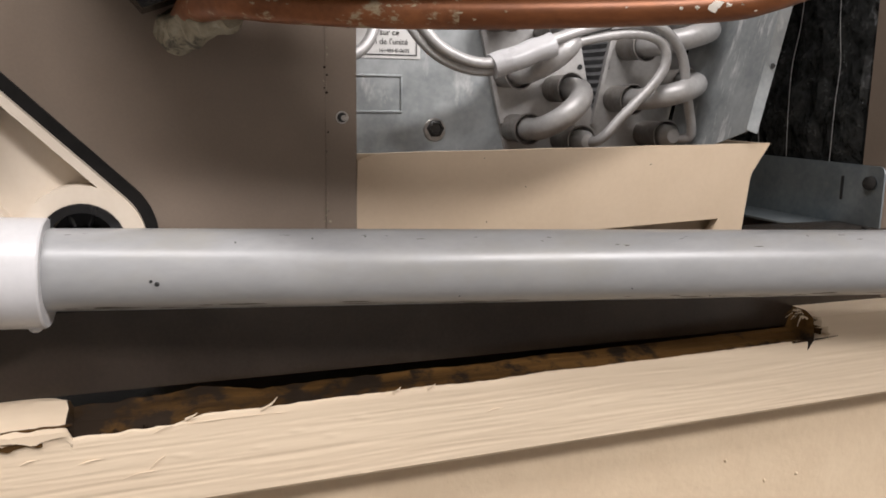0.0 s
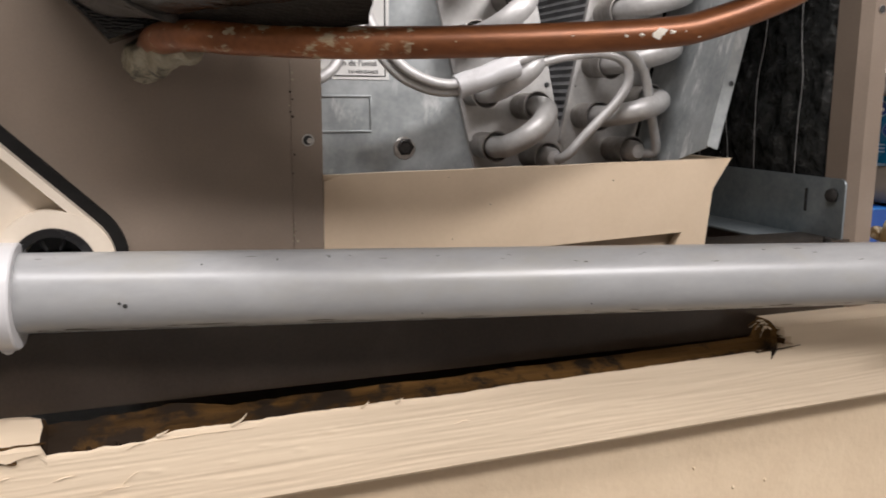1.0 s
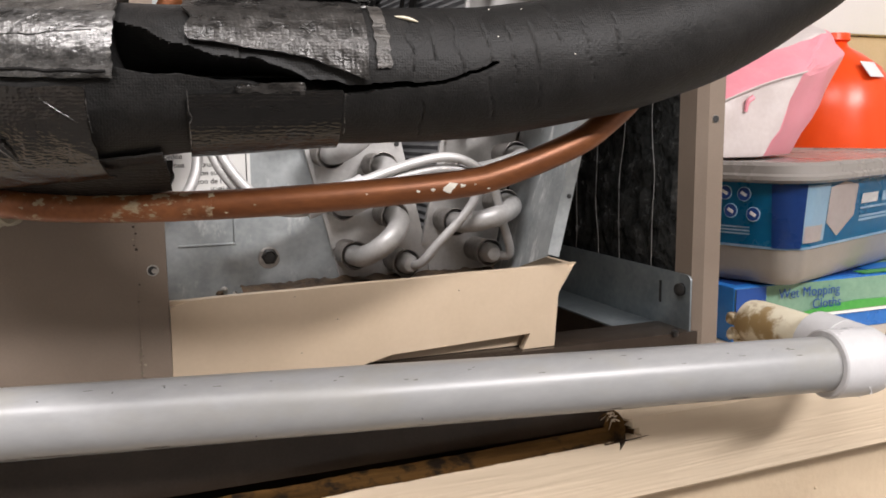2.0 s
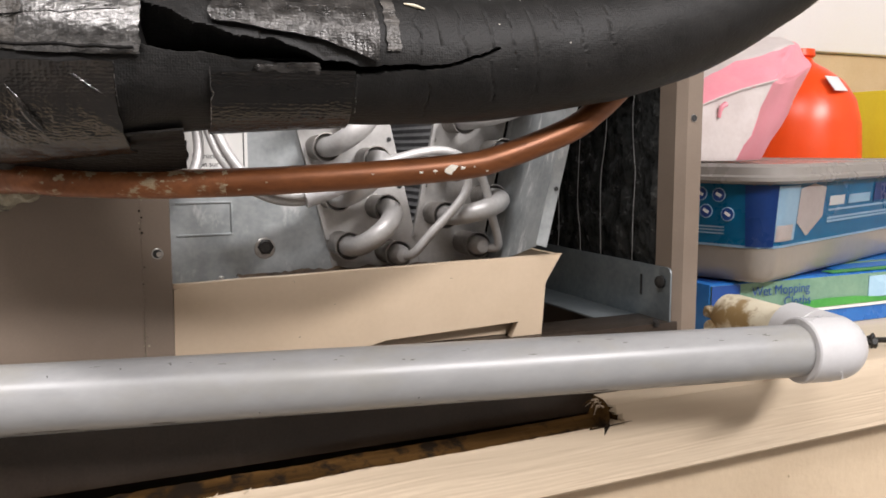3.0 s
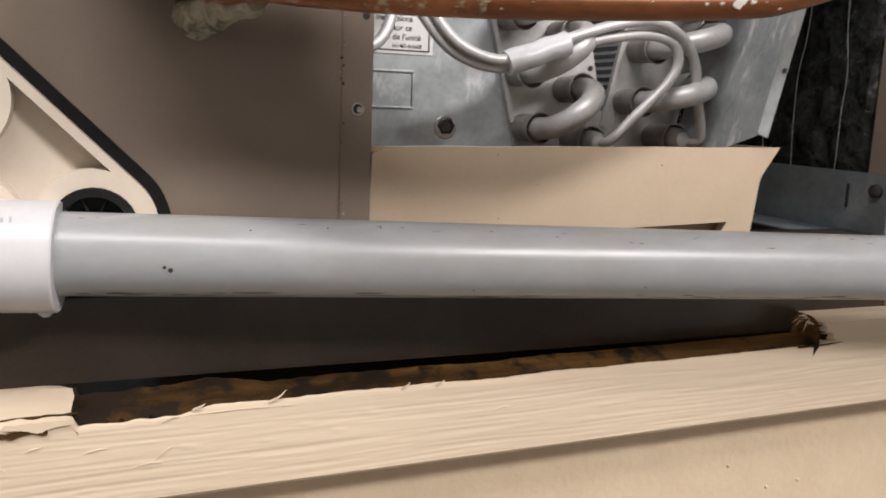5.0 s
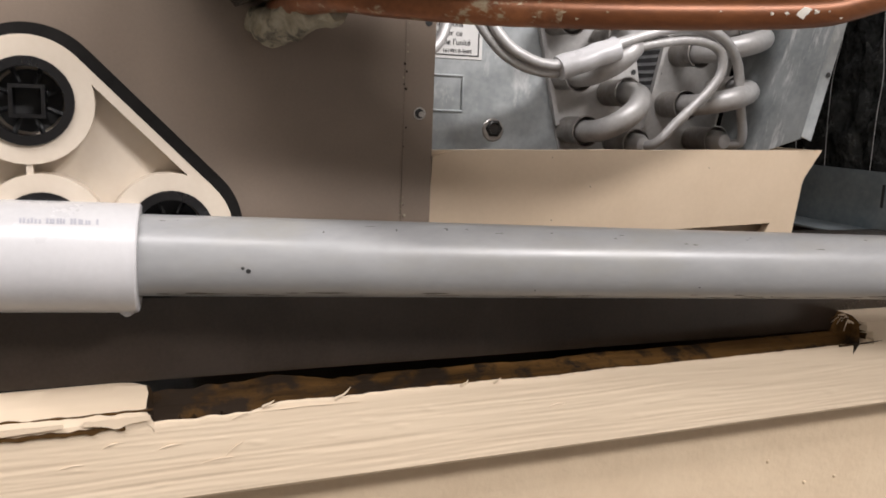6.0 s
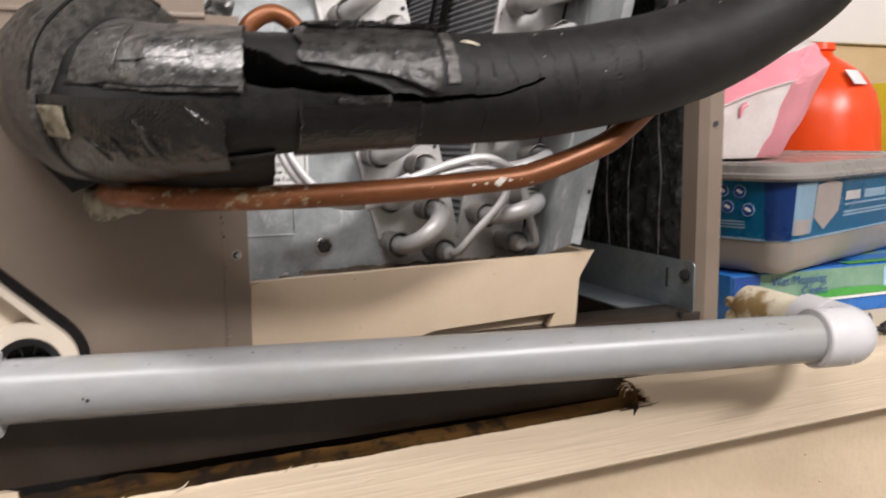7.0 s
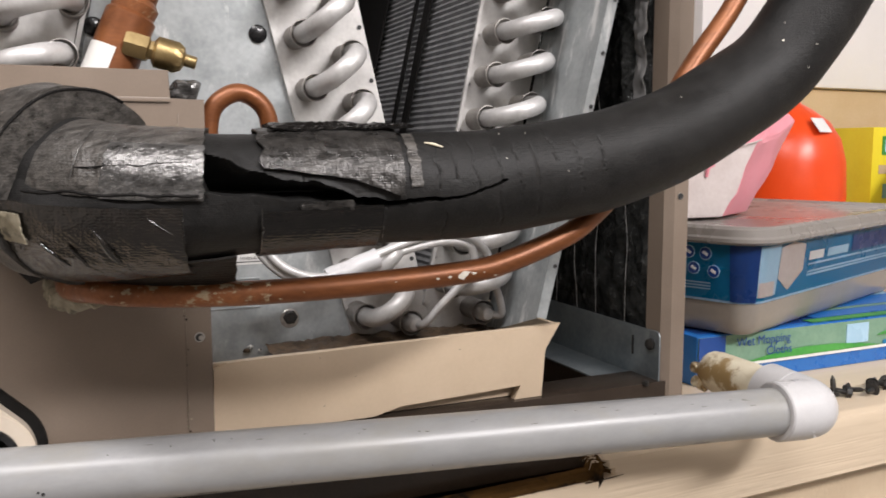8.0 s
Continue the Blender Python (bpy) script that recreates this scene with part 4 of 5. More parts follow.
for i, v in enumerate(kn.verts):
    off = v.co - VO
    rad = off - VA * off.dot(VA)
    if rad.length > 0.0058:
        v.co += rad.normalized() * (0.0004 if (i + i // 36) % 2 else -0.0004)
part("cap", kn, "brass", valve)
part("stem", turned(VO + VA * 0.0270, VA, [(0, 0.0030), (0.0055, 0.0030), (0.006, 0.0022), (0.004, 0.0018), (0.004, 0.0)], 14), "brass", valve)
loop = thing("copper_loop", "short bright copper loop bent over like a hairpin", "pipe")
part("pipe", bar([(-0.002, 0.020, 1.150), (-0.002, 0.020, 1.180), (0.0015, 0.020, 1.1945), (0.013, 0.020, 1.2010), (0.0245, 0.020, 1.1945), (0.028, 0.020, 1.180), (0.028, 0.020, 1.150)], 0.0045, 18, 6), "copper", loop)
tagged(finish("foil_wad", bar([(-0.020, 0.018, 1.196), (-0.013, 0.016, 1.2005), (-0.0075, 0.016, 1.199)], 0.0055, 18, 8, wobble=0.0022, freq=220), "foil"), "crumpled silver foil tape behind the panel", "foil tape")

# ---- drain connection plate ----
boss = thing("drain_boss", "cream plastic drain connection plate with black plugs and a foam gasket", "drain connection")
PORTS = [(-0.144, 1.087), (-0.102, 1.0455), (-0.141, 1.045), (-0.186, 1.0455)]


def hull(r, n=20):
    """The outline round circles of radius r at the ports: top, lower right and lower left ones."""
    tri = [PORTS[1], PORTS[0], PORTS[3]]
    out = []
    for i in range(3):
        p, a, b = Vector(tri[i]), Vector(tri[i - 1]), Vector(tri[(i + 1) % 3])
        n0, n1 = (p - a).normalized(), (b - p).normalized()
        s0, s1 = Vector((n0.y, -n0.x)), Vector((n1.y, -n1.x))
        a0, a1 = math.atan2(s0.y, s0.x), math.atan2(s1.y, s1.x)
        while a1 < a0:
            a1 += 2 * math.pi
        out += [(p.x + r * math.cos(a0 + (a1 - a0) * k / n), p.y + r * math.sin(a0 + (a1 - a0) * k / n)) for k in range(n + 1)]
    return out


def band(bm, outer, inner, y0, y1):
    n = len(outer)
    rows = [[bm.verts.new((x, y, z)) for x, z in line] for line, y in ((outer, y1), (outer, y0), (inner, y0), (inner, y1))]
    for r in range(4):
        a, b = rows[r], rows[(r + 1) % 4]
        for i in range(n):
            bm.faces.new((a[i], a[(i + 1) % n], b[(i + 1) % n], b[i]))
    return bm


part("gasket", band(bmesh.new(), hull(0.0243), hull(0.0200), -0.0042, -0.0002), "gasket", boss, "black foam rubber gasket")
part("backing", prism(bmesh.new(), hull(0.0203), -0.0016, -0.0003), "boss", boss)
part("rim", band(bmesh.new(), hull(0.0202), hull(0.0172), -0.0112, -0.0014), "boss", boss, "raised pale rim of the plate")


def circle(x, z, r, n=32):
    return [(x + r * math.cos(2 * math.pi * k / n), z + r * math.sin(2 * math.pi * k / n)) for k in range(n)]


for x, z in PORTS:
    port = part("port", band(bmesh.new(), circle(x, z, 0.0196), circle(x, z, 0.0138), -0.0116, -0.0013), "boss", boss, "round pale drain port")
    bm = bmesh.new()
    band(bm, circle(x, z, 0.0137), circle(x, z, 0.0108), -0.0128, -0.002)
    square = [(x + dx * 0.0052, z + dz * 0.0052) for dx, dz in ((-1, -1), (1, -1), (1, 1), (-1, 1))]
    inner = [(x + dx * 0.0040, z + dz * 0.0040) for dx, dz in ((-1, -1), (1, -1), (1, 1), (-1, 1))]
    band(bm, square, inner, -0.0110, -0.003)
    plug = part("plug", bm, "black", port, "glossy black threaded plug")
    for k in range(8):
        w = math.pi / 4 * k + 0.39
        c, s = math.cos(w), math.sin(w)
        pts = [(x + 0.0060 * c, -0.0072, z + 0.0060 * s), (x + 0.0110 * c, -0.0072, z + 0.0110 * s)]
        sweep(sp := bmesh.new(), [Vector(p) for p in pts], 0.0009, 6)
        part("plug_rib", sp, "black", port)
    # black disc covers the cream backing and stands for shade in the hollow
    part("plug_floor", turned((x, -0.0018, z), (0, -1, 0), [(0, 0.0099), (0.0006, 0.0099)], 24), "ink", port, "black disc for the dark of the plug's hollow")
part("web", cube((PORTS[0][0] - 0.001, -0.0110, 1.0615), (PORTS[0][0] + 0.001, -0.0014, 1.068)), "boss", boss)

# ---- condensate drain pipe across the front ----
drain = thing("drain_pipe", "grey plastic condensate pipe with white fittings at both ends", "pipe")


def along(x):
    return Vector((x, -0.0284 - 0.0965 * x, 1.0359 - 0.0273 * x))


WAY = (along(1) - along(0)).normalized()
part("pipe", sweep(bmesh.new(), [along(-0.13 + 0.43 * i / 40) for i in range(41)], 0.01335, 40), "pipe", drain)
part("coupling", turned(along(-0.112) + Vector((0, 0, -0.0010)), -WAY, [(0, 0.0134), (0, 0.0172), (0.0006, 0.0177), (0.040, 0.0177), (0.042, 0.0175), (0.050, 0.0150), (0.056, 0.0148), (0.056, 0.0)], 40), "pvc", drain, "white glossy coupling with faint grey print")
c = part("glue_drip", turned(along(-0.1165) + Vector((0, -0.004, -0.0176)), (0, 0, -1), [(-0.001, 0.0026), (0.0008, 0.0022), (0.0018, 0.001), (0.002, 0)], 12), "pvc", drain, "hardened glue drip")
b = along(-0.166)
part("elbow", bar([b, b + Vector((-0.012, 0.003, 0)), b + Vector((-0.020, 0.014, 0.001)), b + Vector((-0.020, 0.036, 0.002))], 0.0148, 28, 8), "pvc", drain)
for k in range(22):
    x = -0.1455 + 0.0010 * k + random.uniform(-0.0002, 0.0002)
    if k % 7 == 6:
        continue
    w = radians(-48)
    p = along(x) + Vector((0, -0.01775 * math.cos(w), -0.0010 - 0.01775 * math.sin(w)))
    part("print_bar", cube((-0.00032, -0.0001, -0.0011), (0.00032, 0.0001, random.uniform(0.0004, 0.0011)), 0, Matrix.Translation(p) @ pose(0, 0, 0, -48)), "faint_print", drain, "faint grey print")
E2 = along(0.317)
part("elbow_socket", turned(along(0.2895), WAY, [(0, 0.0134), (0, 0.0160), (0.0008, 0.0168), (0.018, 0.0168), (0.018, 0.0)], 40), "pvc", drain, "white socket rim")
part("elbow", bar([along(0.300), along(0.309), E2 + Vector((-0.002, 0.003, 0)), E2 + Vector((0.0005, 0.012, 0.0002)), E2 + Vector((0.0, 0.030, 0.001))], 0.0166, 32, 10), "pvc", drain, "white elbow fitting with moulded marks")
part("elbow_socket", turned(E2 + Vector((0.0, 0.016, 0.0006)), (0, 1, 0.03), [(0, 0.0), (0, 0.0166), (0.018, 0.0170), (0.0188, 0.0160), (0.0188, 0.013)], 36), "pvc", drain, "white socket rim")
part("pipe", turned(E2 + Vector((0.0, 0.030, 0.0012)), (0, 1, 0.03), [(0, 0.0), (0, 0.0134), (0.046, 0.0134), (0.052, 0.0125), (0.055, 0.009), (0.055, 0.0)], 36), "stub_pipe", drain, "cream pipe stub with brown glue stains")
for k, (dx, dy, dz, r) in enumerate(((-0.010, 0.086, 0.004, 0.0042), (-0.004, 0.087, -0.008, 0.0050), (0.006, 0.086, -0.009, 0.0040), (-0.012, 0.083, -0.004, 0.0036), (0.002, 0.088, 0.006, 0.0046))):
    q = E2 + Vector((dx, dy, dz))
    part("glue_blob", bar([q + Vector((0.003, -0.004, 0.001)), q, q + Vector((-0.003, 0.001, -0.002))], [r * math.sin(math.pi * (i + 1.5) / 19) for i in range(17)], 16, 8, wobble=0.0016, freq=240), "stub_pipe", drain, "lump of dried yellow glue")
for x, w, s in ((-0.0797, 10, 0.0009), (-0.0815, 6, 0.0006), (0.02, 40, 0.0004), (-0.055, -50, 0.0003), (-0.012, -62, 0.0003), (0.085, 30, 0.0004), (0.12, 55, 0.0004), (-0.03, -58, 0.0003)):
    w = radians(w)
    n = Vector((0, -math.cos(w), -math.sin(w)))
    part("speck", turned(along(x) + n * 0.0133, n, [(0, s), (0.00025, s * 0.8)], 8), "ink", drain, "black dirt speck")

random.seed(31)
for k in range(70):
    x = random.uniform(-0.11, 0.27)
    low = k % 3
    w = radians(random.uniform(48, 66) if low else random.uniform(-70, -38))
    n = Vector((0, -math.cos(w), -math.sin(w)))
    L, h = (random.uniform(0.002, 0.010), random.uniform(0.0003, 0.0007)) if low else (random.uniform(0.0006, 0.0025), random.uniform(0.00015, 0.0003))
    q, side = along(x) + n * 0.01335, n.cross(WAY)
    bm = bmesh.new()
    ring = [bm.verts.new(q + WAY * L * math.cos(2 * math.pi * m / 12) * random.uniform(0.7, 1.0) + side * h * math.sin(2 * math.pi * m / 12) * random.uniform(0.4, 1.0) + n * 0.00003) for m in range(12)]
    mid = bm.verts.new(q + n * 0.00008)
    for m in range(12):
        bm.faces.new((ring[m], ring[(m + 1) % 12], mid))
    part("scuff", bm, "grime", drain, "thin scuff of grime")
# moulded marks on the elbow
for k in range(7):
    w = radians(30 + 7 * k)
    p = along(0.303 + 0.0016 * (k % 4)) + Vector((0, -0.01665 * math.cos(w), -0.01665 * math.sin(w)))
    part("moulded_mark", cube((-0.0009, -0.0003, -0.0003), (0.0009, 0.0003, 0.0003), 0.0001, Matrix.Translation(p) @ pose(0, 0, 0, 0, 20 * (k % 3), 0)), "pvc", drain)

# ---- liquid line: bare copper tube ----
liquid = thing("copper_line", "bare weathered copper refrigerant line with paint splashes", "pipe")
CU = [(-0.0668, 0.012, 1.1185), (-0.0668, -0.020, 1.1190), (-0.0650, -0.045, 1.1200), (-0.0560, -0.0590, 1.1205), (-0.0418, -0.0655, 1.1194), (-0.0119, -0.0731, 1.1187), (0.0304, -0.0811, 1.1199), (0.0821, -0.0875, 1.1233), (0.1017, -0.0893, 1.1271), (0.1286, -0.0900, 1.1365), (0.1423, -0.0885, 1.1440), (0.1584, -0.0849, 1.1558), (0.1797, -0.0806, 1.1786), (0.206, -0.0775, 1.2130), (0.2318, -0.0775, 1.2457), (0.262, -0.078, 1.30), (0.285, -0.078, 1.37), (0.30, -0.078, 1.5), (0.30, -0.078, 2.4)]
cu_line = curve_points(CU, 10)
CUT = 54
part("pipe", sweep(bmesh.new(), cu_line[:CUT + 1], 0.0048, 24, wobble=0.0001, freq=260), "corroded", liquid, "corroded end with grey-green deposits")
part("pipe", sweep(bmesh.new(), cu_line[CUT:], 0.0048, 24), "copper", liquid)
lump = part("putty_lump", bar([(-0.0700, 0.004, 1.1170), (-0.0690, -0.012, 1.1150), (-0.0670, -0.026, 1.1150), (-0.0640, -0.040, 1.1165), (-0.056, -0.052, 1.1185)], [0.0064 - 0.0010 * (i / 32) for i in range(33)], 36, 8, wobble=0.0028, freq=230), "putty", liquid, "greenish grey sealing putty round the joint")
fr = frames_along(cu_line)
random.seed(5)
for k in range(14):
    i = random.choice([random.randint(35, 62)] * 3 + [random.randint(62, 76), random.randint(40, 70)])
    p, a, b = fr[i]
    w = radians(random.uniform(-85, 30)) if i < 62 else radians(random.uniform(-20, 35))
    n = (a * math.cos(w) + b * math.sin(w)).normalized()
    t = (fr[i + 1][0] - p).normalized()
    s = random.uniform(0.00015, 0.0005) * (0.7 if i > 62 else 1)
    q = p + n * 0.0048
    bm = bmesh.new()
    ring = [bm.verts.new(q + (t * math.cos(2 * math.pi * m / 9) * 1.9 + n.cross(t) * math.sin(2 * math.pi * m / 9)) * s * random.uniform(0.5, 1.2) + n * 0.00012) for m in range(9)]
    mid = bm.verts.new(q + n * 0.0003)
    for m in range(9):
        bm.faces.new((ring[m], ring[(m + 1) % 9], mid))
    part("paint_splash", bm, "white_paint" if i > 60 else "tan_crust", liquid, "dried pale splash")
for dx, s in ((0.0, 0.0024), (0.004, 0.0012), (-0.006, 0.0010), (0.0085, 0.0005), (-0.0115, 0.0006)):
    i = min(range(len(fr)), key=lambda m: abs(fr[m][0].x - 0.0805 - dx))
    p, a, b = fr[i]
    w = radians(4)
    n = (a * math.cos(w) + b * math.sin(w)).normalized()
    t = (fr[i + 1][0] - p).normalized()
    q = p + n * 0.0047 + t * (0.0805 + dx - p.x)
    bm = bmesh.new()
    ring = [bm.verts.new(q + (t * math.cos(2 * math.pi * m / 11) * 1.2 + n.cross(t) * math.sin(2 * math.pi * m / 11) * 0.8) * s * random.uniform(0.35, 1.25) + n * 0.0001) for m in range(11)]
    mid = bm.verts.new(q + n * 0.0005)
    for m in range(11):
        bm.faces.new((ring[m], ring[(m + 1) % 11], mid))
    part("paint_splash", bm, "white_paint", liquid, "dried white paint splash")

for x0, w0, s in ((-0.030, -58, 0.0022), (-0.022, -62, 0.0030), (-0.012, -50, 0.0024), (-0.004, -55, 0.0016), (-0.036, -40, 0.0012), (0.004, -48, 0.0009), (-0.045, -20, 0.0013)):
    i = min(range(len(fr)), key=lambda m: abs(fr[m][0].x - x0))
    p, a, b = fr[i]
    t = (fr[i + 1][0] - p).normalized()
    bm = bmesh.new()
    ring, n = [], (a * math.cos(radians(w0)) + b * math.sin(radians(w0))).normalized()
    for m in range(16):
        k = random.uniform(0.35, 1.2)
        w = radians(w0 + 16 * k * math.sin(2 * math.pi * m / 16))
        ring.append(bm.verts.new(p + t * s * 1.4 * k * math.cos(2 * math.pi * m / 16) + (a * math.cos(w) + b * math.sin(w)) * 0.00488))
    mid = bm.verts.new(p + n * 0.00496)
    for m in range(16):
        bm.faces.new((ring[m], ring[(m + 1) % 16], mid))
    part("scuff", bm, "tan_crust", liquid, "pale crust of dried sealant")

# ---- suction line in split black foam ----
suction = thing("insulated_suction_line", "suction pipe in cracked black foam insulation patched with worn foil tape", "insulated pipe")
SU = [(-0.072, 0.002, 1.163), (-0.0715, -0.025, 1.163), (-0.066, -0.052, 1.161), (-0.0508, -0.0735, 1.1585), (-0.0177, -0.0885, 1.1573), (0.0277, -0.0925, 1.1588), (0.0535, -0.0955, 1.1590), (0.0905, -0.0985, 1.1610), (0.1422, -0.0992, 1.1693), (0.1845, -0.0950, 1.1816), (0.209, -0.0935, 1.1935), (0.2357, -0.0945, 1.2098), (0.2549, -0.099, 1.2337), (0.2707, -0.1046, 1.2634), (0.2828, -0.1084, 1.3018), (0.292, -0.110, 1.36), (0.297, -0.110, 1.5), (0.298, -0.110, 2.4)]
STEP = 72
su_line = curve_points(SU, STEP)
R_F = 0.0213


def su_radius(x, y, deg=90):
    if deg < 0 and x < 0.01:
        if y > -0.074:
            return R_F + 0.0010 + (0.0335 - R_F) * (1 - min(1, max(0, (-y - 0.046) / 0.026))) ** 1.5
        return R_F + 0.0010 * max(0, min(1, -x / 0.05))
    if y > -0.07 and x < 0:
        return 0.0355 - 0.006 * max(0, (-y - 0.03) / 0.04)
    if x < 0.01:
        return R_F + 0.0083 * max(0, min(1, (0.0 - x) / 0.055)) ** 1.4
    return R_F - 0.0006


GASH = [(-0.0200, -40, 4), (-0.0185, -28, 14), (-0.0125, -23, 13), (-0.0077, -17, 9), (0.0036, -10, 7), (0.0149, -4, 8), (0.0243, 1.5, 5), (0.0357, 8, 4), (0.0413, 9, 3), (0.0545, 6, 2), (0.0677, 5, 1.3), (0.086, -9, 0.8)]
CRACKS = [(0.060, -62, -4), (0.0665, -70, -12), (0.0745, -66, 2), (0.0835, -75, 40), (0.0915, -60, 10), (0.099, -50, 35), (0.108, -66, -20), (0.117, -40, 20), (0.0635, 20, 60), (0.128, -40, 0)]


def foam():
    bm = bmesh.new()
    seg = 190
    rings = []
    for p, a, b in frames_along(su_line):
        ring = []
        r_up, r_low = su_radius(p.x, p.y, -90), su_radius(p.x, p.y)
        near = p.y < -0.07 and p.x < 0.2
        for k in range(seg):
            u = 2 * k / seg - 1
            deg = 180 * (abs(u) ** 1.7) * (1 if u > 0 else -1)
            w = radians(deg)
            r = r_up + (r_low - r_up) * min(1, max(0, (deg + 12) / 30))
            d = a * math.cos(w) + b * math.sin(w)
            rr = r + 0.0007 * noise.noise((p + d * r) * 45) + (0.0016 * noise.noise((p + d * r) * 70) if p.x < -0.03 else 0)
            if near and GASH[0][0] < p.x < GASH[-1][0]:
                for (x0, c0, h0), (x1, c1, h1) in zip(GASH, GASH[1:]):
                    if x0 <= p.x <= x1:
                        u = (p.x - x0) / (x1 - x0)
                        c = c0 + (c1 - c0) * u + 2.5 * noise.noise(Vector((p.x * 120, 0, 0))) + 1.2 * noise.noise(Vector((p.x * 420, 2, 0)))
                        h = h0 + (h1 - h0) * u + 2.0 * noise.noise(Vector((p.x * 150, 4, 0))) * min(1, h0 / 6)
                        e = abs(deg - c) / max(h, 0.8)
                        if e < 1.25:
                            rr -= 0.0185 * min(1, max(0, (1.25 - e) / 0.4)) * min(1, (h + 1) / 4)
                        elif e < 2.2 and h > 3:
                            rr += 0.0004 * (2.2 - e)
            if near:
                for cx, c0, c1 in CRACKS:
                    off = abs(p.x - cx - 0.0018 * noise.noise(Vector((deg * 0.07, cx * 100, 0))))
                    if off < 0.00045 and c0 < deg < c1:
                        rr -= 0.00042 * (1 - off / 0.00045)
            ring.append(bm.verts.new(p + d * rr))
        rings.append(ring)
    for r0, r1 in zip(rings, rings[1:]):
        for k in range(seg):
            bm.faces.new((r0[k], r0[(k + 1) % seg], r1[(k + 1) % seg], r1[k]))
    bm.faces.new(rings[0][::-1]), bm.faces.new(rings[-1])
    return bm


part("foam_sleeve", foam(), "foam", suction)


def at_x(x, low=STEP * 2):
    """The fraction of the suction line at which it reaches x."""
    i = min(range(low, STEP * 14), key=lambda m: abs(su_line[m].x - x))
    return i / (len(su_line) - 1)


def strip(name, x0, x1, a0, a1, mat, ragged, crinkle, seed, lift=0.0006, label="", slope=0.0, sag=0.0, freq=120.0):
    f0, f1 = at_x(x0), at_x(x1)
    n = len(su_line) - 1
    p0, p1 = su_line[int(f0 * n)], su_line[int(f1 * n)]
    return part(name, wrap_sheet(su_line, su_radius(p0.x, p0.y, a1 - 40) + lift, su_radius(p1.x, p1.y, a1 - 40) + lift, a0, a1, f0, f1, ragged, crinkle, seed, freq, slope=slope, sag=sag), mat, suction, label)


strip("tape_strip", -0.0585, -0.042, -150, -6, "cloth", 0.001, 0.0004, 8.0, 0.0006, "grey weathered tape over the elbow")
strip("tape_strip", -0.052, -0.0195, -118, -4, "cloth", 0.0014, 0.0005, 1.0, 0.0012, "grey worn cloth tape with a straight cut edge")
strip("tape_strip", -0.0440, -0.0190, -52, -3, "foil", 0.0010, 0.00012, 13.0, 0.0017, "shiny crumpled foil tape with torn edge", freq=300.0)
strip("tape_strip", -0.064, -0.0110, 60, 132, "cloth_black", 0.0012, 0.0003, 12.0, 0.0010, "black woven cloth tape sagging below the sleeve", sag=0.0125)
strip("tape_strip", -0.062, -0.024, 2, 84, "tape_sheen", 0.0016, 0.0005, 2.0, 0.0022, "black glossy tape hanging loose underneath", sag=0.0014)
strip("tape_strip", -0.003, 0.0470, -150, -29, "tape", 0.0018, 0.00035, 3.0, 0.0014, "worn dull foil tape with creases", slope=30, freq=190.0)
strip("tape_strip", -0.004, 0.040, 9, 140, "tape_dark", 0.0007, 0.0002, 4.0, 0.0008, "black reinforced tape with fibre weave", slope=6)
strip("tape_strip", 0.008, 0.028, 3, 8.5, "tape", 0.0020, 0.0005, 14.0, 0.0010, "curled silvery edge of the torn tape", slope=3)
strip("tape_strip", 0.0495, 0.0535, -75, -8, "cloth", 0.0022, 0.0003, 6.0, 0.0003, "pale residue of old tape")
strip("tape_strip", 0.002, 0.054, -112, -72, "tape_dark", 0.0034, 0.0012, 7.0, 0.0028, "loose lifted edge of black tape")


def on_sleeve(x, deg, lift):
    """A point on the sleeve at x and an angle, lifted off its surface."""
    i = int(at_x(x) * (len(su_line) - 1))
    p, a, b = frames_along(su_line[i - 2:i + 3])[2]
    return p + (a * math.cos(radians(deg)) + b * math.sin(radians(deg))) * (su_radius(p.x, p.y, -90 if deg < -6 else 90) + lift)


# creases in the loose tape, threads along its cut edges
for x0, w0, x1, w1, r in ((-0.0440, 20, -0.0385, 66, 0.0012), (-0.0500, 33, -0.0465, 60, 0.0010), (-0.0545, 30, -0.0510, 56, 0.0008), (-0.0330, 12, -0.0255, 30, 0.0006)):
    pts = [on_sleeve(x0 + (x1 - x0) * k / 5, w0 + (w1 - w0) * k / 5, 0.0024) for k in range(6)]
    part("crease", bar(pts, [r * (0.15 + 0.85 * math.sin(math.pi * min(1, i / 36)) ** 0.8) for i in range(41)], 8, 8), "tape_sheen", suction, "sharp fold in the loose tape")
for x, w0, w1 in ((-0.0040, 10, 62), (0.0405, 16, 58), (-0.0242, 6, 40)):
    part("thread", bar([on_sleeve(x + 0.0005 * noise.noise(Vector((w * 0.3, x * 90, 0))), w, 0.0016) for w in range(w0, w1, 5)], 0.00016, 5, 4), "foil", suction, "frayed pale thread at the tape edge")

# open seam between the upper and lower tapes, a split in the foil, a frayed edge
seam = [on_sleeve(-0.056 + 0.0036 * k, -2 + 2.5 * noise.noise(Vector((k * 0.8, 0, 0))), 0.0016) for k in range(11)]
part("tape_seam", bar(seam, [0.0005 + 0.0005 * abs(noise.noise(Vector((i * 0.5, 0, 0)))) for i in range(41)], 6, 4), "gasket", suction, "dark open seam between the tapes")
split = [on_sleeve(-0.050 + 0.003 * k, -22 - 0.9 * k + 2 * noise.noise(Vector((k * 0.9, 5, 0))), 0.0021) for k in range(10)]
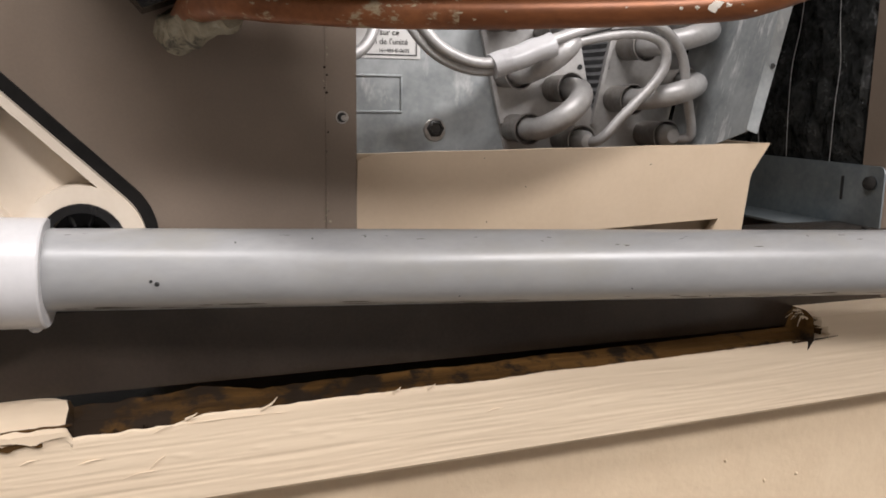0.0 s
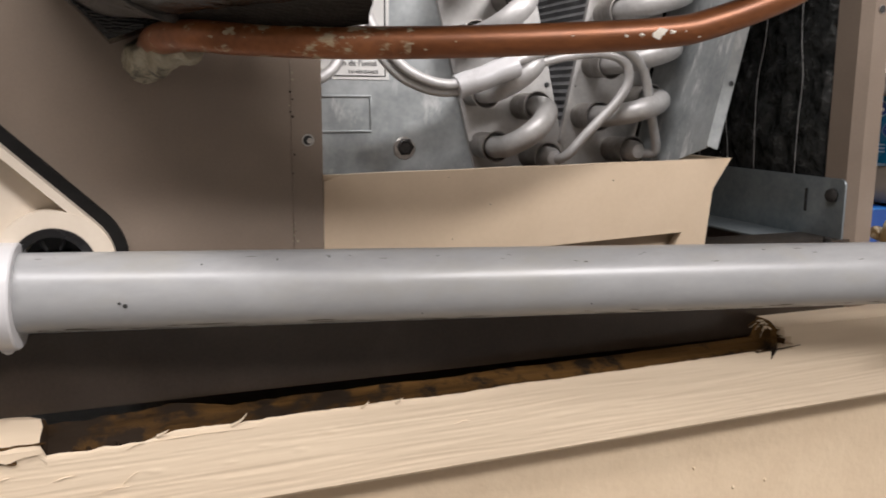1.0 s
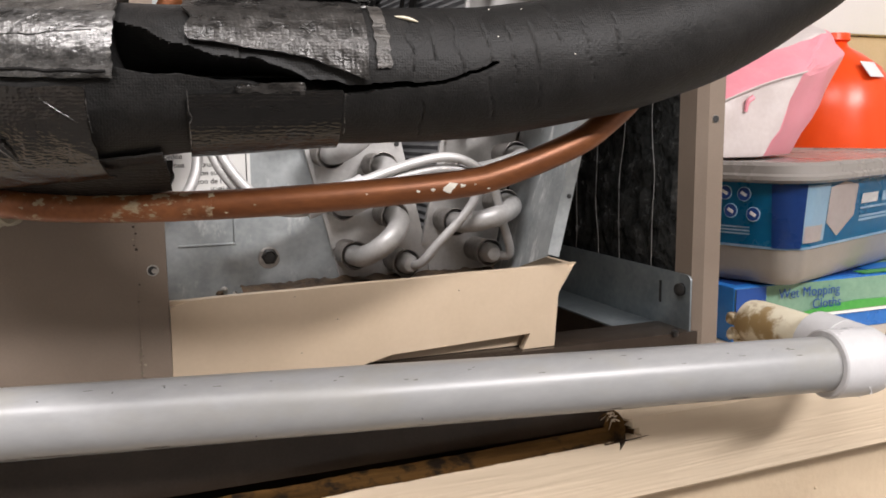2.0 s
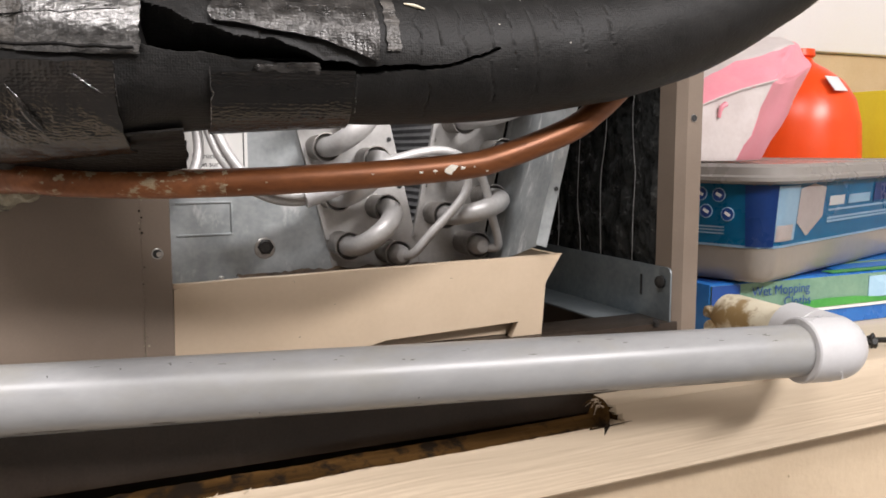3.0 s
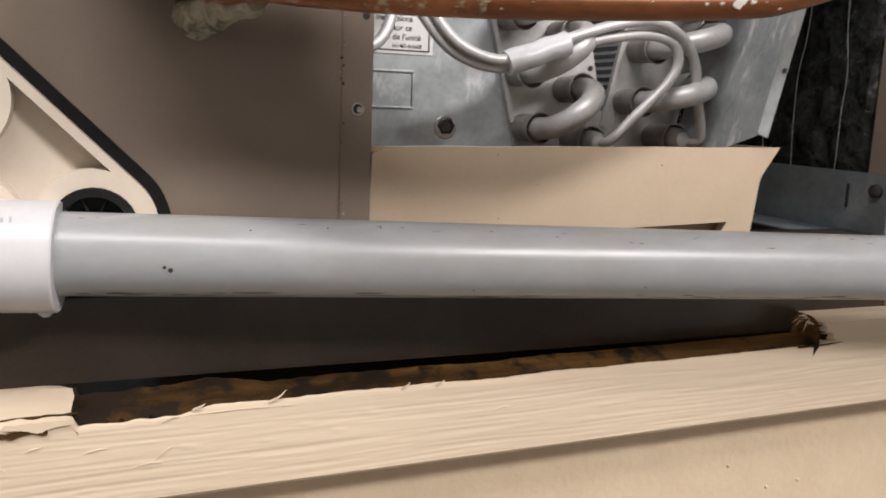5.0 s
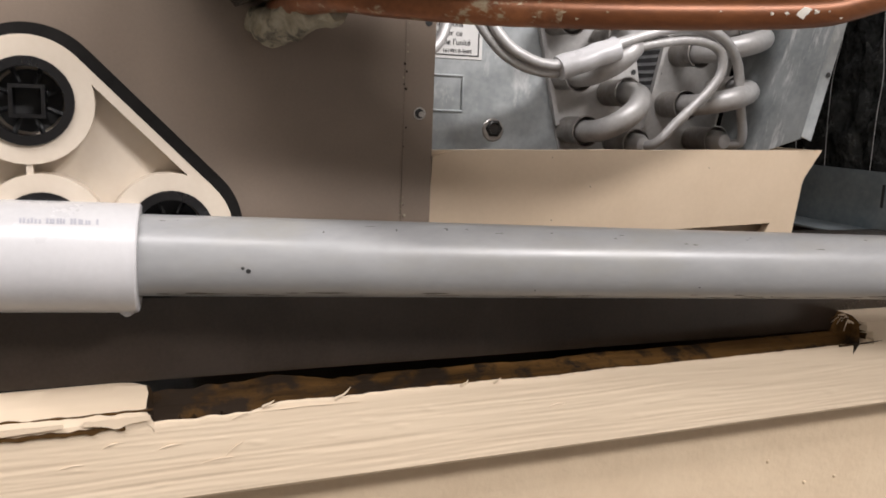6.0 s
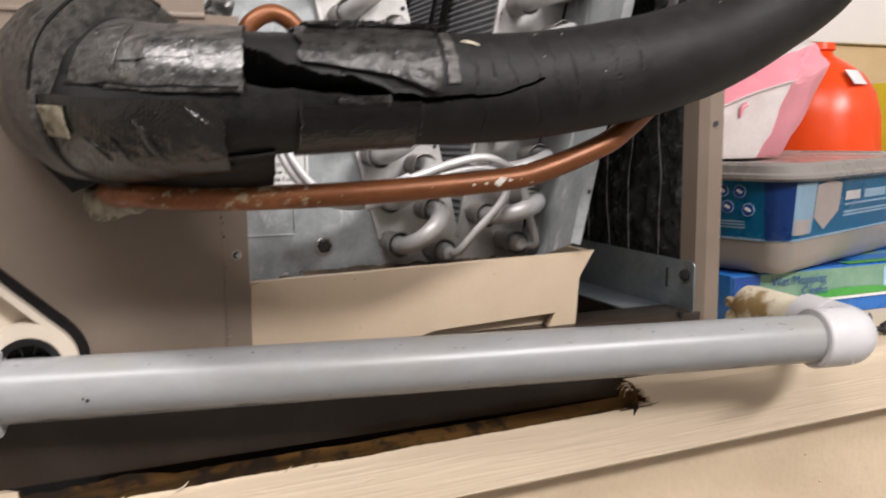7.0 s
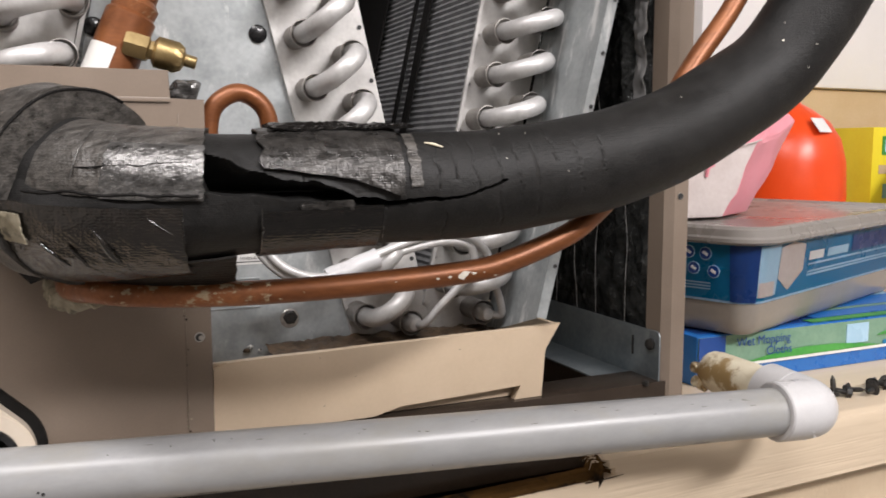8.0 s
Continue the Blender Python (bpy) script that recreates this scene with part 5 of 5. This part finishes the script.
part("tape_seam", bar(split, [0.00025 + 0.0003 * abs(noise.noise(Vector((i * 0.6, 3, 0)))) for i in range(37)], 6, 4), "gasket", suction, "thin jagged split in the foil tape")
part("thread", bar([on_sleeve(-0.0505 + 0.0004 * noise.noise(Vector((w * 0.3, 1, 0))), w, 0.0022) for w in range(-62, -7, 5)], 0.00018, 5, 4), "foil", suction, "frayed pale thread at the tape edge")

# wrapped bulge where the pipe enters the panel
part("wrap", sweep(bmesh.new(), su_line[12:STEP * 2 + 36], 0.0355, 72, wobble=0.0020, freq=70), "cloth", suction, "bulging weathered wrap of grey tape")
bm = bmesh.new()
prism(bm, [(-0.106, 1.157), (-0.103, 1.1495), (-0.092, 1.134), (-0.080, 1.1205), (-0.060, 1.128), (-0.060, 1.158)], -0.030, -0.004, 0.002)
part("tape_flap", bm, "tape_dark", suction, "stiff black tape flap against the panel")
fb = frames_along(su_line)
p, a, b = fb[STEP * 2 + 34]
part("tape_seam", bar([p + (a * math.cos(radians(w)) + b * math.sin(radians(w))) * (0.0352 + 0.0008 * noise.noise(Vector((w * 0.05, 0, 0)))) for w in range(-120, 5, 12)], 0.0007, 8, 4), "gasket", suction, "dark open seam in the wrap")
n = len(su_line) - 1
part("smear", wrap_sheet(su_line, 0.0335, 0.0328, 8, 27, (STEP * 3 - 34) / n, (STEP * 3 - 18) / n, 0.0009, 0.0010, 3.0, thick=0.0003, seg=24), "putty", suction, "pale smear of sealing putty")
part("debris", bar([on_sleeve(0.0570, -52, 0.0005), on_sleeve(0.0602, -49, 0.0006), on_sleeve(0.0635, -45, 0.0004)], [0.0002 + 0.0003 * math.sin(math.pi * i / 8) for i in range(9)], 8, 4), "stub_pipe", suction, "pale sliver lying on the foam")
random.seed(9)
fs = frames_along(su_line)
for k in range(15):
    i = random.randint(STEP * 6, STEP * 13)
    p, a, b = fs[i]
    w = radians(random.uniform(-90, 25))
    d = a * math.cos(w) + b * math.sin(w)
    s = random.choice((0.0003, 0.0003, 0.0004, 0.0007))
    part("speck", turned(p + d * (R_F - 0.0009), d, [(0, s), (0.0005, s * 0.7)], 7), "white_paint", suction, "tiny white speck")

# ---- goods stored on the platform ----
mop = thing("mopping_cloth_box", "flat blue and green carton of wet mopping cloths on the platform", "box")
body = part("carton", cube((0.352, 0.078, 0.9997), (0.66, 0.30, 1.0372), 0.0012), "blue", mop)
part("print_panel", cube((0.353, 0.0772, 1.0140), (0.659, 0.0777, 1.0362)), "mint", mop, "pale green printed front")
for x0, x1, z0, z1, mat in ((0.353, 0.378, 1.0140, 1.0362, "navy"), (0.353, 0.659, 1.0116, 1.0139, "white_print"), (0.505, 0.530, 1.0180, 1.0340, "sky"), (0.600, 0.655, 1.0250, 1.0355, "navy"), (0.548, 0.659, 1.0140, 1.0175, "teal")):
    part("print_patch", cube((x0, 0.0764, z0), (x1, 0.0770, z1)), mat, mop, "coloured print")
for outline in ([(0.398, 1.0142), (0.545, 1.0142), (0.520, 1.0176), (0.490, 1.0200), (0.460, 1.0206), (0.430, 1.0190)], [(0.540, 1.0225), (0.600, 1.0215), (0.640, 1.0245), (0.600, 1.0290), (0.560, 1.0285)]):
    part("print_patch", prism(bmesh.new(), outline, 0.0758, 0.0763), "green", mop, "curved green printed swoosh")
text_mesh("Wet Mopping", 0.0098, on_front(0.388, 0.0756, 1.0270), "navy", mop, label="purple printed words")
text_mesh("Cloths", 0.0098, on_front(0.418, 0.0754, 1.0180), "navy", mop, label="purple printed words")
part("print_patch", cube((0.36, 0.085, 1.0374), (0.65, 0.295, 1.0377)), "navy", mop, "dark blue printed top")
for x, y0, y1, mat in ((0.470, 0.080, 0.090, "green"), (0.485, 0.092, 0.110, "blue"), (0.500, 0.112, 0.118, "mint"), (0.52, 0.120, 0.150, "blue"), (0.54, 0.152, 0.160, "sky")):
    part("print_patch", cube((x, y0, 1.0379), (0.652, y1, 1.0382)), mat, mop, "coloured stripe on the carton top")

U = pose(0.374, 0.046, 1.0385, 0, 0, 20)
tub = thing("storage_tub", "grey translucent plastic tub with a lid and a blue printed wrapper", "plastic tub")
TL, TD, TH = 0.36, 0.19, 0.070


def rounded(x0, y0, x1, y1, r, n=8):
    out = []
    for cx, cy, w0 in ((x1 - r, y0 + r, -90), (x1 - r, y1 - r, 0), (x0 + r, y1 - r, 90), (x0 + r, y0 + r, 180)):
        out += [(cx + r * math.cos(radians(w0 + 90 * k / n)), cy + r * math.sin(radians(w0 + 90 * k / n))) for k in range(n + 1)]
    return out


def stack(levels, r):
    """A lid-like solid: outlines grown by some amount at each height."""
    bm = bmesh.new()
    rings = []
    for z, g in levels:
        rings.append([bm.verts.new(U @ Vector((x, y, z))) for x, y in rounded(-g, -g, TL + g, TD + g, r + g)])
    n = len(rings[0])
    for a, b in zip(rings, rings[1:]):
        for i in range(n):
            bm.faces.new((a[i], a[(i + 1) % n], b[(i + 1) % n], b[i]))
    bm.faces.new(rings[0][::-1]), bm.faces.new(rings[-1])
    return bm


part("tub", stack([(0.0, -0.013), (0.0015, -0.0095), (0.005, -0.0072), (0.012, -0.0058), (0.03, -0.004), (TH - 0.0015, -0.0001)], 0.022), "tub", tub)
part("lid", stack([(TH - 0.002, 0.0055), (TH, 0.0085), (TH + 0.0025, 0.0085), (TH + 0.004, 0.0070), (TH + 0.009, 0.0062), (TH + 0.0112, 0.0035), (TH + 0.0112, -0.006), (TH + 0.0096, -0.009)], 0.022), "lid", tub, "glossy grey plastic lid")


def wrapper(z0, z1, s0, s1, mat, lift, label, dip=0.0):
    """A printed band on the tub's outside between two heights; s runs round the near corner: below 0 up the short side, above 0 along the long one."""
    bm = bmesh.new()
    n = 40
    rows = []
    for i in range(n + 1):
        s = s0 + (s1 - s0) * i / n
        col = []
        for z in (z0 + dip * abs(2 * i / n - 0.9), z1 - 0.25 * dip * abs(2 * i / n - 1)):
            k = 0.007 * (1 - z / TH) - lift
            r = 0.022
            arc = r * math.pi / 2
            if s < -arc / 2:
                p = (k, r + (-s - arc / 2))
            elif s > arc / 2:
                p = (r + (s - arc / 2), k)
            else:
                w = math.pi + (s + arc / 2) / r
                p = (r + (r - k) * math.cos(w), r + (r - k) * math.sin(w))
            col.append(bm.verts.new(U @ Vector((p[0], p[1], z))))
        rows.append(col)
    for a, b in zip(rows, rows[1:]):
        bm.faces.new((a[0], b[0], b[1], a[1]))
    ext = bmesh.ops.solidify(bm, geom=bm.faces[:], thickness=0.0003)
    return part("wrapper_print", bm, mat, tub, label)


wrapper(0.0245, 0.0675, -0.15, 0.336, "teal", 0.0008, "blue printed paper wrapper")
wrapper(0.0255, 0.0670, -0.0148, 0.007, "navy", 0.0012, "dark blue printed panel")
wrapper(0.0290, 0.0665, 0.007, 0.0345, "sky", 0.0014, "pale blue picture panel")
wrapper(0.0290, 0.0400, 0.0078, 0.030, "film", 0.0017, "white picture patch")
wrapper(0.0300, 0.0670, 0.0355, 0.0785, "film", 0.0014, "white folded cloth picture", dip=0.012)
wrapper(0.0245, 0.0262, -0.15, 0.336, "sky", 0.0010, "pale blue border line")
for z in (0.0375, 0.0400, 0.046):
    wrapper(z, z + 0.0016, 0.088, 0.28, "sky", 0.0014, "line of small print")
wrapper(0.0500, 0.0570, 0.088, 0.116, "white_print", 0.0014, "white printed mark")
wrapper(0.0500, 0.0570, 0.124, 0.168, "sky", 0.0014, "pale printed mark")
wrapper(0.0500, 0.0640, 0.176, 0.30, "navy", 0.0014, "dark blue printed panel")
for z in (0.0330, 0.0352, 0.0374):
    wrapper(z, z + 0.0011, -0.067, -0.030, "sky", 0.0014, "line of small print")
bm = bmesh.new()
for s, z in ((-0.0325, 0.0600), (-0.0460, 0.0605), (-0.0410, 0.0485), (-0.0250, 0.0470)):
    k = 0.007 * (1 - z / TH)
    lathe(bm, U @ Vector((k - 0.0012, 0.0047 + k - s, z)), U.to_3x3() @ Vector((-1, 0, 0)), [(0, 0.0048), (0.0005, 0.0048)], 18)
part("wrapper_print", bm, "sky", tub, "row of pale round picture rims")
bm = bmesh.new()
for s, z in ((-0.0325, 0.0600), (-0.0460, 0.0605), (-0.0410, 0.0485), (-0.0250, 0.0470)):
    k = 0.007 * (1 - z / TH)
    lathe(bm, U @ Vector((k - 0.0016, 0.0047 + k - s, z)), U.to_3x3() @ Vector((-1, 0, 0)), [(0, 0.0043), (0.0004, 0.0043)], 18)
part("wrapper_print", bm, "navy", tub, "dark blue round pictures")
bm = bmesh.new()
for s, z in ((-0.0325, 0.0600), (-0.0460, 0.0605), (-0.0410, 0.0485), (-0.0250, 0.0470)):
    k = 0.007 * (1 - z / TH)
    box(bm, (-0.0003, -0.0022, -0.0008), (0.0003, 0.0022, 0.0012), 0, U @ pose(k - 0.0021, 0.0047 + k - s, z, 30))
part("wrapper_print", bm, "white_print", tub, "small pale bars in the round pictures")
bm = bmesh.new()
q = [bm.verts.new(U @ Vector((0.138 + x, 0.0012 - y, z))) for y in (0.0, 0.0005) for x, z in ((-0.005, 0.0565), (0.005, 0.0565), (0.001, 0.0655))]
bm.faces.new(q[:3]), bm.faces.new(q[3:])
for i in range(3):
    bm.faces.new((q[i], q[(i + 1) % 3], q[3 + (i + 1) % 3], q[3 + i]))
part("wrapper_print", bm, "white_print", tub, "white triangular printed mark")

# pink and white wipes packet leaning on the tub's lid
pack = thing("wipes_packet", "soft pink and white plastic packet slumped on the tub lid", "packet")


pack.location.z = 0.0026


def packet_bag():
    """A slumped bag: milky front, pink shoulder band, white top, pink gusset at one end."""
    bm = bmesh.new()
    front = [(x, 0.125, 1.1175) for x in (0.350, 0.385, 0.415)]
    brow = [(0.350, 0.126, 1.146), (0.411, 0.128, 1.167), (0.457, 0.130, 1.178)]
    band = [(0.366, 0.150, 1.165), (0.436, 0.155, 1.193), (0.512, 0.165, 1.212)]
    crown = [(0.390, 0.185, 1.184), (0.468, 0.190, 1.214), (0.524, 0.195, 1.226)]
    back = [(0.390, 0.215, 1.1175), (0.450, 0.215, 1.1175), (0.490, 0.215, 1.1175)]
    rows = [[bm.verts.new(p) for p in r] for r in (front, brow, band, crown, back)]
    gus = [bm.verts.new(p) for p in ((0.480, 0.165, 1.1175), (0.540, 0.170, 1.197))]
    for k in range(4):
        for c in range(2):
            f = bm.faces.new((rows[k][c], rows[k][c + 1], rows[k + 1][c + 1], rows[k + 1][c]))
            f.material_index = 1 if k == 1 else 0
    r = [q[2] for q in rows]
    for f in ((r[0], gus[0], gus[1], r[1]), (r[1], gus[1], r[2]), (r[2], gus[1], r[3]), (gus[1], gus[0], r[4], r[3])):
        bm.faces.new(f).material_index = 1
    bm.faces.new([q[0] for q in rows])
    bm.faces.new(rows[4] + [gus[0]] + rows[0][::-1])
    bmesh.ops.recalc_face_normals(bm, faces=bm.faces[:])
    bmesh.ops.bevel(bm, geom=bm.edges[:], offset=0.003, segments=2, profile=0.6, affect="EDGES", material=-1)
    bmesh.ops.triangulate(bm, faces=bm.faces[:])
    bmesh.ops.subdivide_edges(bm, edges=bm.edges[:], cuts=5, use_grid_fill=True)
    for v in bm.verts:
        k = min(1, (v.co.z - 1.1175) / 0.02)
        v.co += (0.0035 * noise.noise_vector(v.co * 32) + 0.0016 * noise.noise_vector(v.co * 95)) * k
    return bm


part("bag", packet_bag(), ["film", "pink"], pack, "milky white plastic film with a broad pink band")
part("seal", bar([(0.350, 0.1245, 1.1475), (0.411, 0.1265, 1.1685), (0.457, 0.1285, 1.1795)], 0.0007, 6, 8), "film", pack, "pale sealed edge along the pink band")
part("print_patch", bar([(0.398, 0.1255, 1.150), (0.400, 0.1258, 1.157), (0.4045, 0.1262, 1.160)], [0.0012 + 0.0010 * i / 16 for i in range(17)], 8), "pink", pack, "small red printed mark seen through the film")

jug = thing("orange_jug", "bright orange plastic jug with a white sticker", "jug")
JO = Vector((0.785, 0.42, 0.9997))
part("body", turned(JO, (0, 0, 1), [(0, 0.066), (0.006, 0.076), (0.12, 0.078), (0.160, 0.076), (0.188, 0.069), (0.210, 0.055), (0.226, 0.034), (0.234, 0.020), (0.240, 0.017), (0.240, 0.0)], 40), "orange", jug)
part("cap", turned(JO + Vector((0, 0, 0.240)), (0, 0, 1), [(0, 0.018), (0.002, 0.021), (0.010, 0.020), (0.012, 0.0)], 30), "orange", jug)
part("sticker", cube((-0.013, -0.0006, -0.011), (0.013, 0.0006, 0.011), 0.0004, Matrix.Translation(JO + Vector((-0.004, -0.0635, 0.2050))) @ pose(0, 0, 0, -38, 0, 10)), "white_print", jug, "small white sticker")

carton = thing("yellow_carton", "yellow printed carton standing on the platform", "carton")
part("carton", cube((0.952, 0.42, 0.9997), (1.15, 0.52, 1.206), 0.001), "yellow", carton)
for x0, x1, z0, z1, mat in ((0.970, 1.025, 1.168, 1.194, "green"), (0.975, 1.020, 1.172, 1.189, "sky"), (0.965, 1.045, 1.142, 1.154, "card"), (0.975, 1.015, 1.108, 1.128, "mint")):
    part("print_patch", cube((x0, 0.4190 - 0.0004 * (mat == "sky"), z0), (x1, 0.4196 - 0.0004 * (mat == "sky"), z1)), mat, carton, "faded coloured print")
dark = thing("black_bag", "black plastic bag slumped between the cartons", "bag")
part("bag", bar([(0.985, 0.34, 0.9997), (0.990, 0.34, 1.06), (0.985, 0.34, 1.12), (0.995, 0.34, 1.178)], [0.065 - 0.045 * (i / 24) ** 2 for i in range(25)], 24, 8, wobble=0.016, freq=25), "black", dark)
cardbox = thing("cardboard_box", "plain tan cardboard box against the wall", "box")
part("box", cube((0.93, 0.56, 0.9997), (1.45, 0.86, 1.268), 0.002), "card", cardbox)
sheet = thing("white_package", "white paper wrapped package lying on the cardboard box", "package")
part("package", cube((0.76, 0.55, 1.269), (1.44, 0.83, 1.56), 0.006), "paper", sheet)
part("seam", cube((1.20, 0.5485, 1.280), (1.202, 0.5495, 1.55)), "label", sheet, "folded paper seam")

# small black screws left on the platform
random.seed(12)


def loose_screw(x, y, lean, turn):
    s = thing("loose_screw", "small black hex screw lying loose on the platform", "screw", group="screws on the platform")
    m = Matrix.Translation((x, y, 1.0028)) @ pose(0, 0, 0, lean, 0, turn)
    o, d = m.translation, m.to_3x3() @ Vector((0, 0, 1))
    part("head", turned(o, d, [(-0.0005, 0.0), (-0.0005, 0.0038), (0.0022, 0.0036), (0.0028, 0.002), (0.0028, 0.0)], 6), "dark_screw", s)
    part("washer", turned(o, d, [(-0.001, 0.0048), (-0.0004, 0.0048)], 14), "dark_screw", s)
    part("shank", turned(o, -d, [(0, 0.0019), (0.009, 0.0018), (0.0125, 0.0004)], 10), "dark_screw", s)
    return s


for x, y, lean, turn in ((0.424, 0.018, 172, 0), (0.434, 0.014, 96, 40), (0.440, 0.020, 100, 200), (0.456, 0.012, 95, 120), (0.468, 0.022, 100, 300), (0.476, 0.016, 95, 20), (0.484, 0.024, 98, 160), (0.497, 0.018, 94, 250)):
    loose_screw(x, y, lean, turn)
